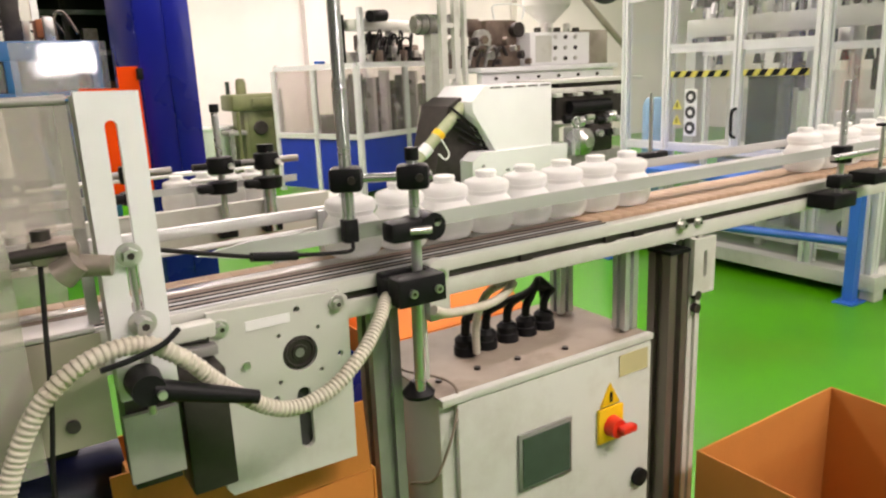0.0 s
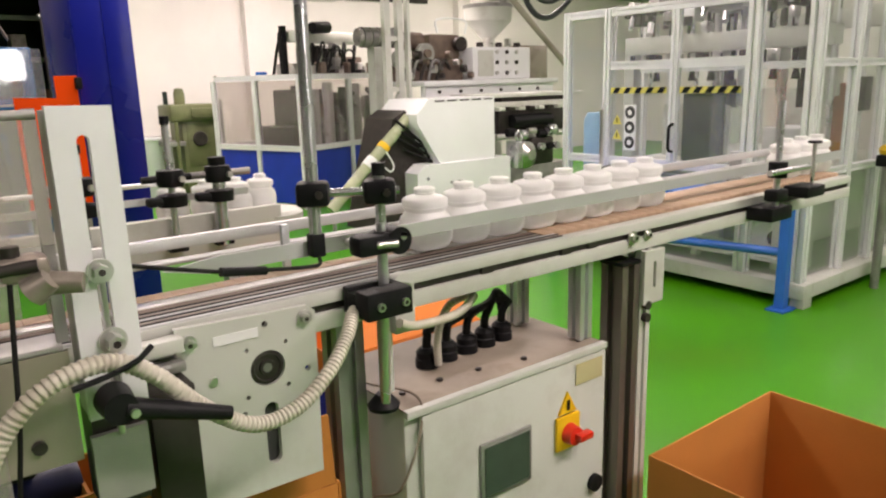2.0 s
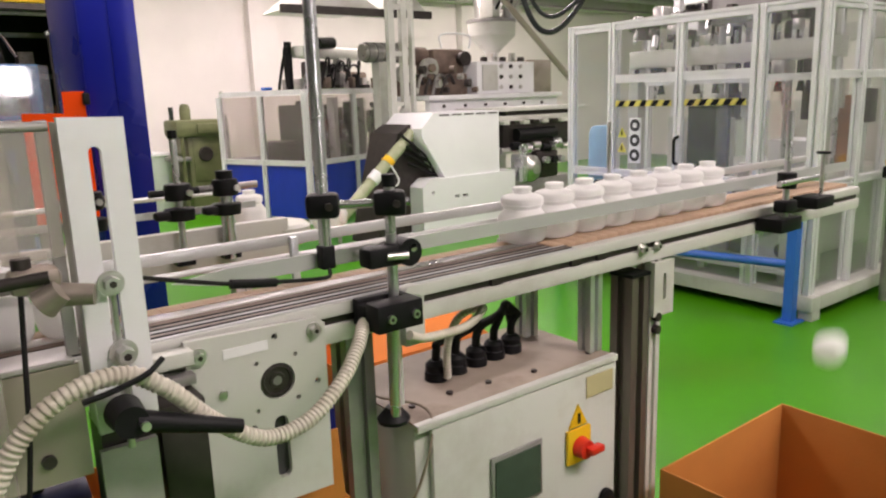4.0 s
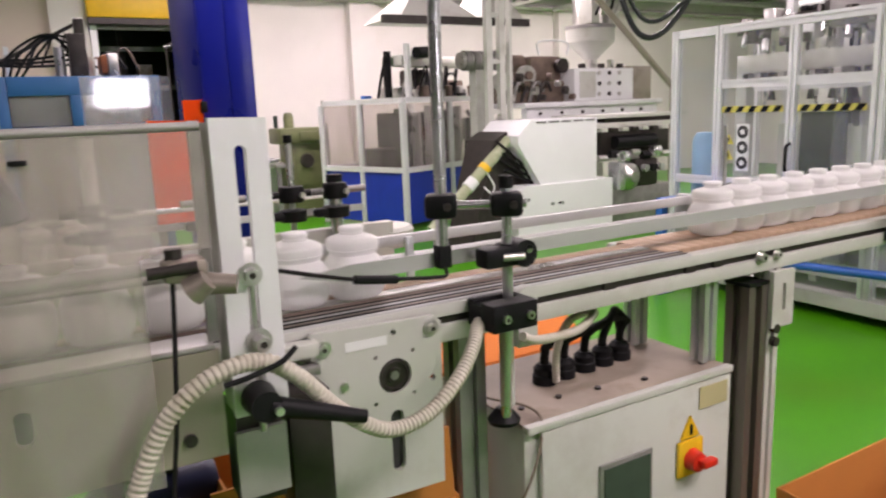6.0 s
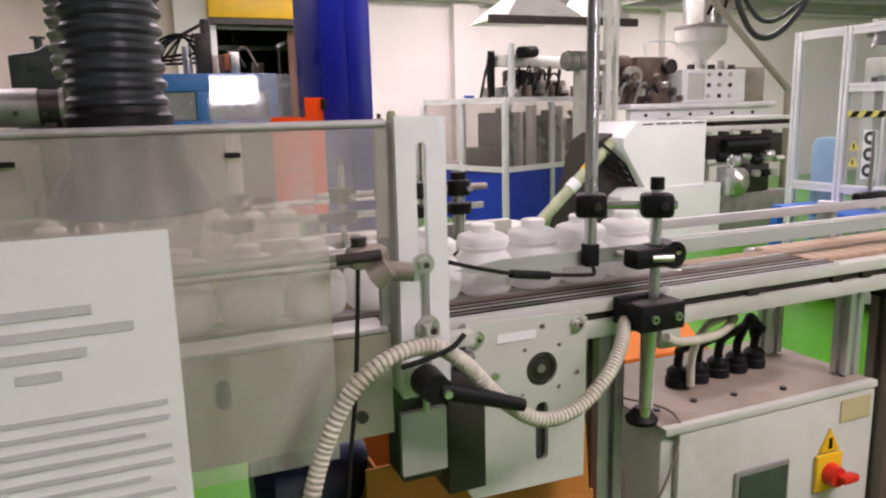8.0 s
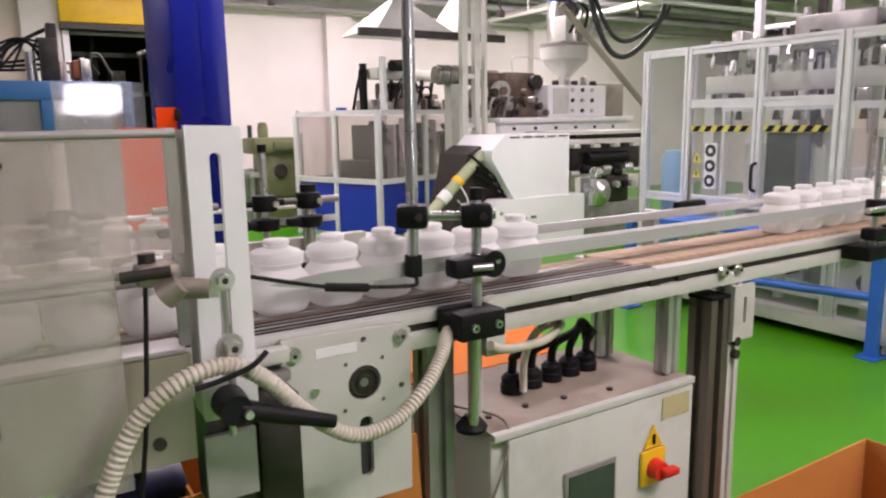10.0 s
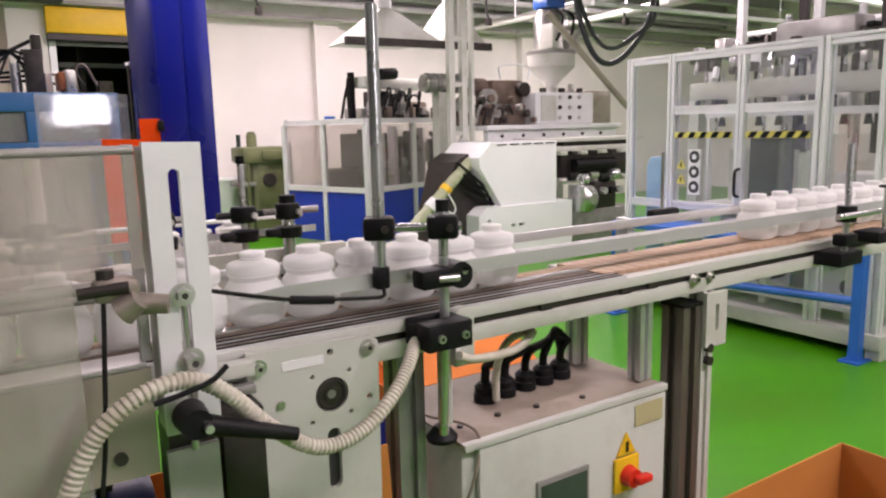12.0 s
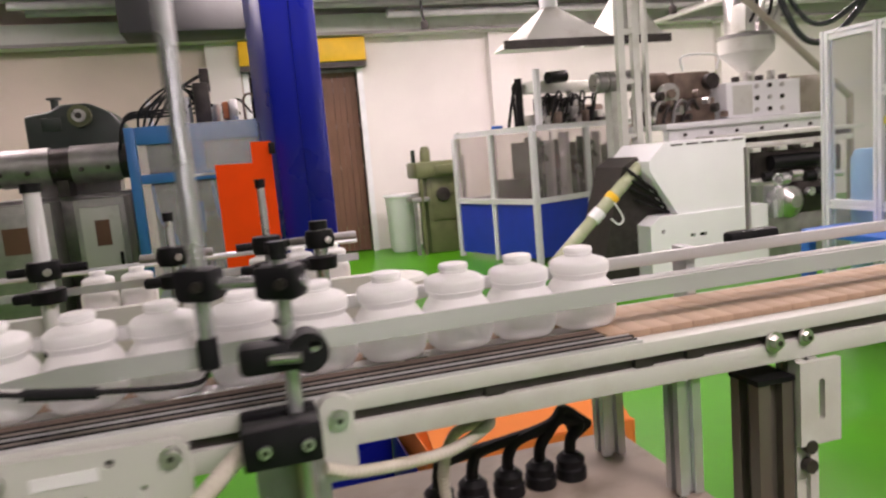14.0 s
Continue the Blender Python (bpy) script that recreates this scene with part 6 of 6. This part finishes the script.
# ---- second conveyor behind ----
t_ = thing("rear_conveyor", "second aluminium bottle conveyor with rounded pale end", "conveyor")
RY0, RY1 = 2.38, 2.62
part("front_rail", B(-2.2, 1.13, RY0, RY0 + 0.04, 0.90, 1.035, bev=0.003), M_PAINT, t_)
part("rear_rail", B(-2.2, 1.13, RY1 - 0.04, RY1, 0.92, 0.99, bev=0.003), M_PAINT, t_)
part("belt", B(-2.2, 1.13, RY0 + 0.045, RY1 - 0.045, 0.94, 1.003, bev=0.003), M_CHAIN, t_)
part("end_disc", lathe(nb(), [(0.0, 0.93), (0.12, 0.93), (0.125, 0.94), (0.125, 0.99), (0.11, 1.002), (0.0, 1.002)], m=pose(1.135, 2.5, 0)), M_PAINT, t_)
part("guide_rail", B(-2.2, 1.02, RY0 + 0.015, RY0 + 0.02, 1.085, 1.108), M_ALU, t_)
part("guide_rail", R((-2.2, RY1 - 0.02, 1.125), (1.05, RY1 - 0.02, 1.125), 0.009), M_ALU, t_)
for lx in (0.95, -0.4, -1.6):
    part("leg", E(lx, lx + 0.06, 2.47, 2.53, 0.0, 0.92, "z"), M_ALU, t_)
for k, (sx, top) in enumerate(((0.48, 1.27), (0.745, 1.34), (0.90, 1.20), (0.145, 1.385))):
    t_ = thing("rail_post", "chromed rod post with black clamp knobs on the rear conveyor", "stand", "rear rail posts")
    part("rod", R((sx, RY0 - 0.03, 0.93), (sx, RY0 - 0.03, top), 0.011 if k < 2 else 0.022), M_CHROME if k < 3 else M_ALUW, t_)
    part("rod_cap", R((sx, RY0 - 0.03, top), (sx, RY0 - 0.03, top + 0.025), 0.015 if k < 2 else 0.028), M_BLACK, t_)
    part("block", B(sx - 0.03, sx + 0.03, RY0 - 0.05, RY0 - 0.002, 0.93, 0.98, bev=0.004), M_BLACK, t_)
    part("knob", lathe(nb(), [(0.0, -0.028), (0.04, -0.026), (0.047, 0.0), (0.04, 0.026), (0.0, 0.028)], m=pose(sx, RY0 - 0.03, 1.17)), M_BLACK, t_)
    part("knob", lathe(nb(), [(0.0, -0.024), (0.045, -0.02), (0.048, 0.016), (0.0, 0.024)], m=pose(sx, RY0 - 0.03, 1.10)), M_BLACK, t_)
    part("lever", B(sx - 0.085, sx - 0.03, RY0 - 0.06, RY0 - 0.02, 1.085, 1.115, bev=0.01), M_BLACK, t_)
    part("knob_screw", R((sx + 0.02, RY0 - 0.078, 1.17), (sx + 0.02, RY0 - 0.09, 1.17), 0.01, seg=10), M_STEEL, t_)
    part("arm", R((sx - 0.09, RY0 - 0.03, 1.17), (sx + 0.11, RY0 - 0.03, 1.17), 0.012), M_BLACK if k % 2 else M_GREYSTEEL, t_)

# ---- bottles ----
BOTTLE = [(0.036, 0.0), (0.042, 0.002), (0.047, 0.007), (0.0507, 0.015), (0.0525, 0.026), (0.0528, 0.040), (0.0525, 0.053), (0.0505, 0.062), (0.0455, 0.0708), (0.0412, 0.0762), (0.0396, 0.0796), (0.0403, 0.0822), (0.0430, 0.0857), (0.0446, 0.0890), (0.0440, 0.0902), (0.0449, 0.0928), (0.0449, 0.1018), (0.0439, 0.1052), (0.0400, 0.1085), (0.0320, 0.1115), (0.0255, 0.1138), (0.0240, 0.1148), (0.0, 0.1149)]


NECK = [(0.0222, 0.1151), (0.0222, 0.1182), (0.0206, 0.1187), (0.0206, 0.1207), (0.0232, 0.1212), (0.0232, 0.1258), (0.0218, 0.1266), (0.0218, 0.1284), (0.019, 0.1292), (0.0, 0.1293)]


def rounded_square(bm, prof, seg, power):
    """A lathe whose rings are rounded squares of half width r."""
    lathe(bm, prof, seg)
    for v in bm.verts:
        r = math.hypot(v.co.x, v.co.y)
        if r > 0.026:
            c, s = abs(v.co.x) / r, abs(v.co.y) / r
            f = (c ** power + s ** power) ** (-1 / power)
            v.co.x *= f
            v.co.y *= f
    return bm


def bottle(x, y, z):
    ob = single("bottle", rounded_square(nb(), BOTTLE, 40, 2.7), M_BOTTLE, "white waisted plastic bottle standing on the conveyor", "bottle", "bottles on the conveyor")
    part("neck", lathe(nb(), NECK, seg=24), M_BOTTLE, ob)
    ob.matrix_world = pose(x, y, z)
    return ob


PITCH = 0.1065
BY = 1.222
first_bottle = bottle(0, BY, ZB + 0.002)
moving = []
start_x = [2.168, 2.274, 2.38, 2.522, 2.626] + [0.665 + PITCH * k for k in range(8)] + [-0.295 - PITCH * k for k in range(15)]
for k, x in enumerate(start_x):
    ob = first_bottle if k == 0 else copy_thing(first_bottle, pose(x, BY, ZB + 0.002))
    moving.append((ob, x))
RBY, RBZ = 2.5, 1.005
rear = []
for x in (0.893, 0.81, 0.725, 0.635, -0.548, -0.655, -0.765, -1.14, -1.25):
    ob = copy_thing(first_bottle, pose(x, RBY, RBZ))
    tagged(ob, "white waisted plastic bottle on the rear conveyor", group="bottles on the rear conveyor")
    rear.append((ob, x))

# ---- chain slats ----
slat_meshes = {}
for k in range(119):
    x = XL + 0.02 + 0.0382 * k
    narrow = x < 1.2
    if narrow not in slat_meshes:
        y0, y1 = (1.2245, 1.2625) if narrow else (1.138, 1.296)
        ob = finish("slat", B(-0.0188, 0.0188, y0, y1, 1.0855, ZB + 0.001, bev=0.0006), M_CHAIN, conveyor)
        slat_meshes[narrow] = ob.data
    else:
        ob = new("slat", slat_meshes[narrow])
        ob.parent = conveyor
    ob.location = (x, 0, 0)

TRAVEL = [(0.0, 0.0), (2.0, 0.26), (5.0, 0.645), (7.0, 0.915), (9.2, 1.19), (9.7, 1.215), (10.5, 1.22), (12.0, 1.235), (12.5, 1.275), (13.3, 1.39), (14.0, 1.49)]


def rear_rows(x, k):
    """A bottle that rides the rear conveyor and, where it reaches the end, tips over into the carton below."""
    pace, edge = 0.107, 1.10
    rows = [(0.0, pose(x, RBY, RBZ))]
    end = (edge - x) / pace
    if end > 14:
        return rows + [(14.0, pose(x + pace * 14, RBY, RBZ))]
    rx = 1.30 + 0.09 * (k % 4)
    return rows + [(end, pose(edge, RBY, RBZ)), (end + 0.2, pose(edge + 0.05, RBY, RBZ + 0.012, 0, 14, 0)), (end + 0.4, pose(edge + 0.16, RBY, RBZ + 0.01, 0, 60, 0)), (end + 0.65, pose(rx - 0.08, RBY, 0.55, 0, 88, 0)), (end + 0.8, pose(rx, RBY, 0.06, 0, 90, 0)), (14.0, pose(rx, RBY, 0.06, 0, 90, 0))]


def queue_rows(k, x):
    """A bottle rides with the chain; past the end of the conveyor it tips and drops to the floor behind the carton."""
    z, edge = ZB + 0.002, 2.65
    rows, off = [], 0.0
    for (t0, s0), (t1, s1) in zip(TRAVEL, TRAVEL[1:] + [(99.0, 99.0)]):
        if x + s0 > edge:
            break
        rows.append((t0, pose(x + s0, BY, z)))
        off = t0 + (t1 - t0) * (edge - x - s0) / max(1e-6, s1 - s0)
    if rows[-1][0] >= 14.0:
        return rows
    off = max(off, rows[-1][0] + 0.05)
    if off > 13.2:
        return rows + [(14.0, pose(edge, BY, z))]
    lx, ly = 2.22 + 0.11 * (k % 4), 1.11 + 0.11 * (k // 4 % 3)
    fall = [(0.0, edge, BY, z, 0), (0.08, 2.71, BY, z - 0.06, 35), (0.16, 2.745, BY, z - 0.24, 70), (0.24, 2.76, BY, z - 0.50, 85), (0.31, 2.765, BY, z - 0.84, 90), (0.37, 2.70, BY - 0.02, 0.055, 90), (0.75, lx, ly, 0.055, 90), (14.0 - off, lx, ly, 0.055, 90)]
    return rows + [(off + dt, pose(fx, fy, fz, 0, turn, 0)) for dt, fx, fy, fz, turn in fall]


def motions():
    for k, (ob, x) in enumerate(rear):
        walk(ob, rear_rows(x, k))
    for k, (ob, x) in enumerate(moving):
        walk(ob, queue_rows(k, x))


motions()
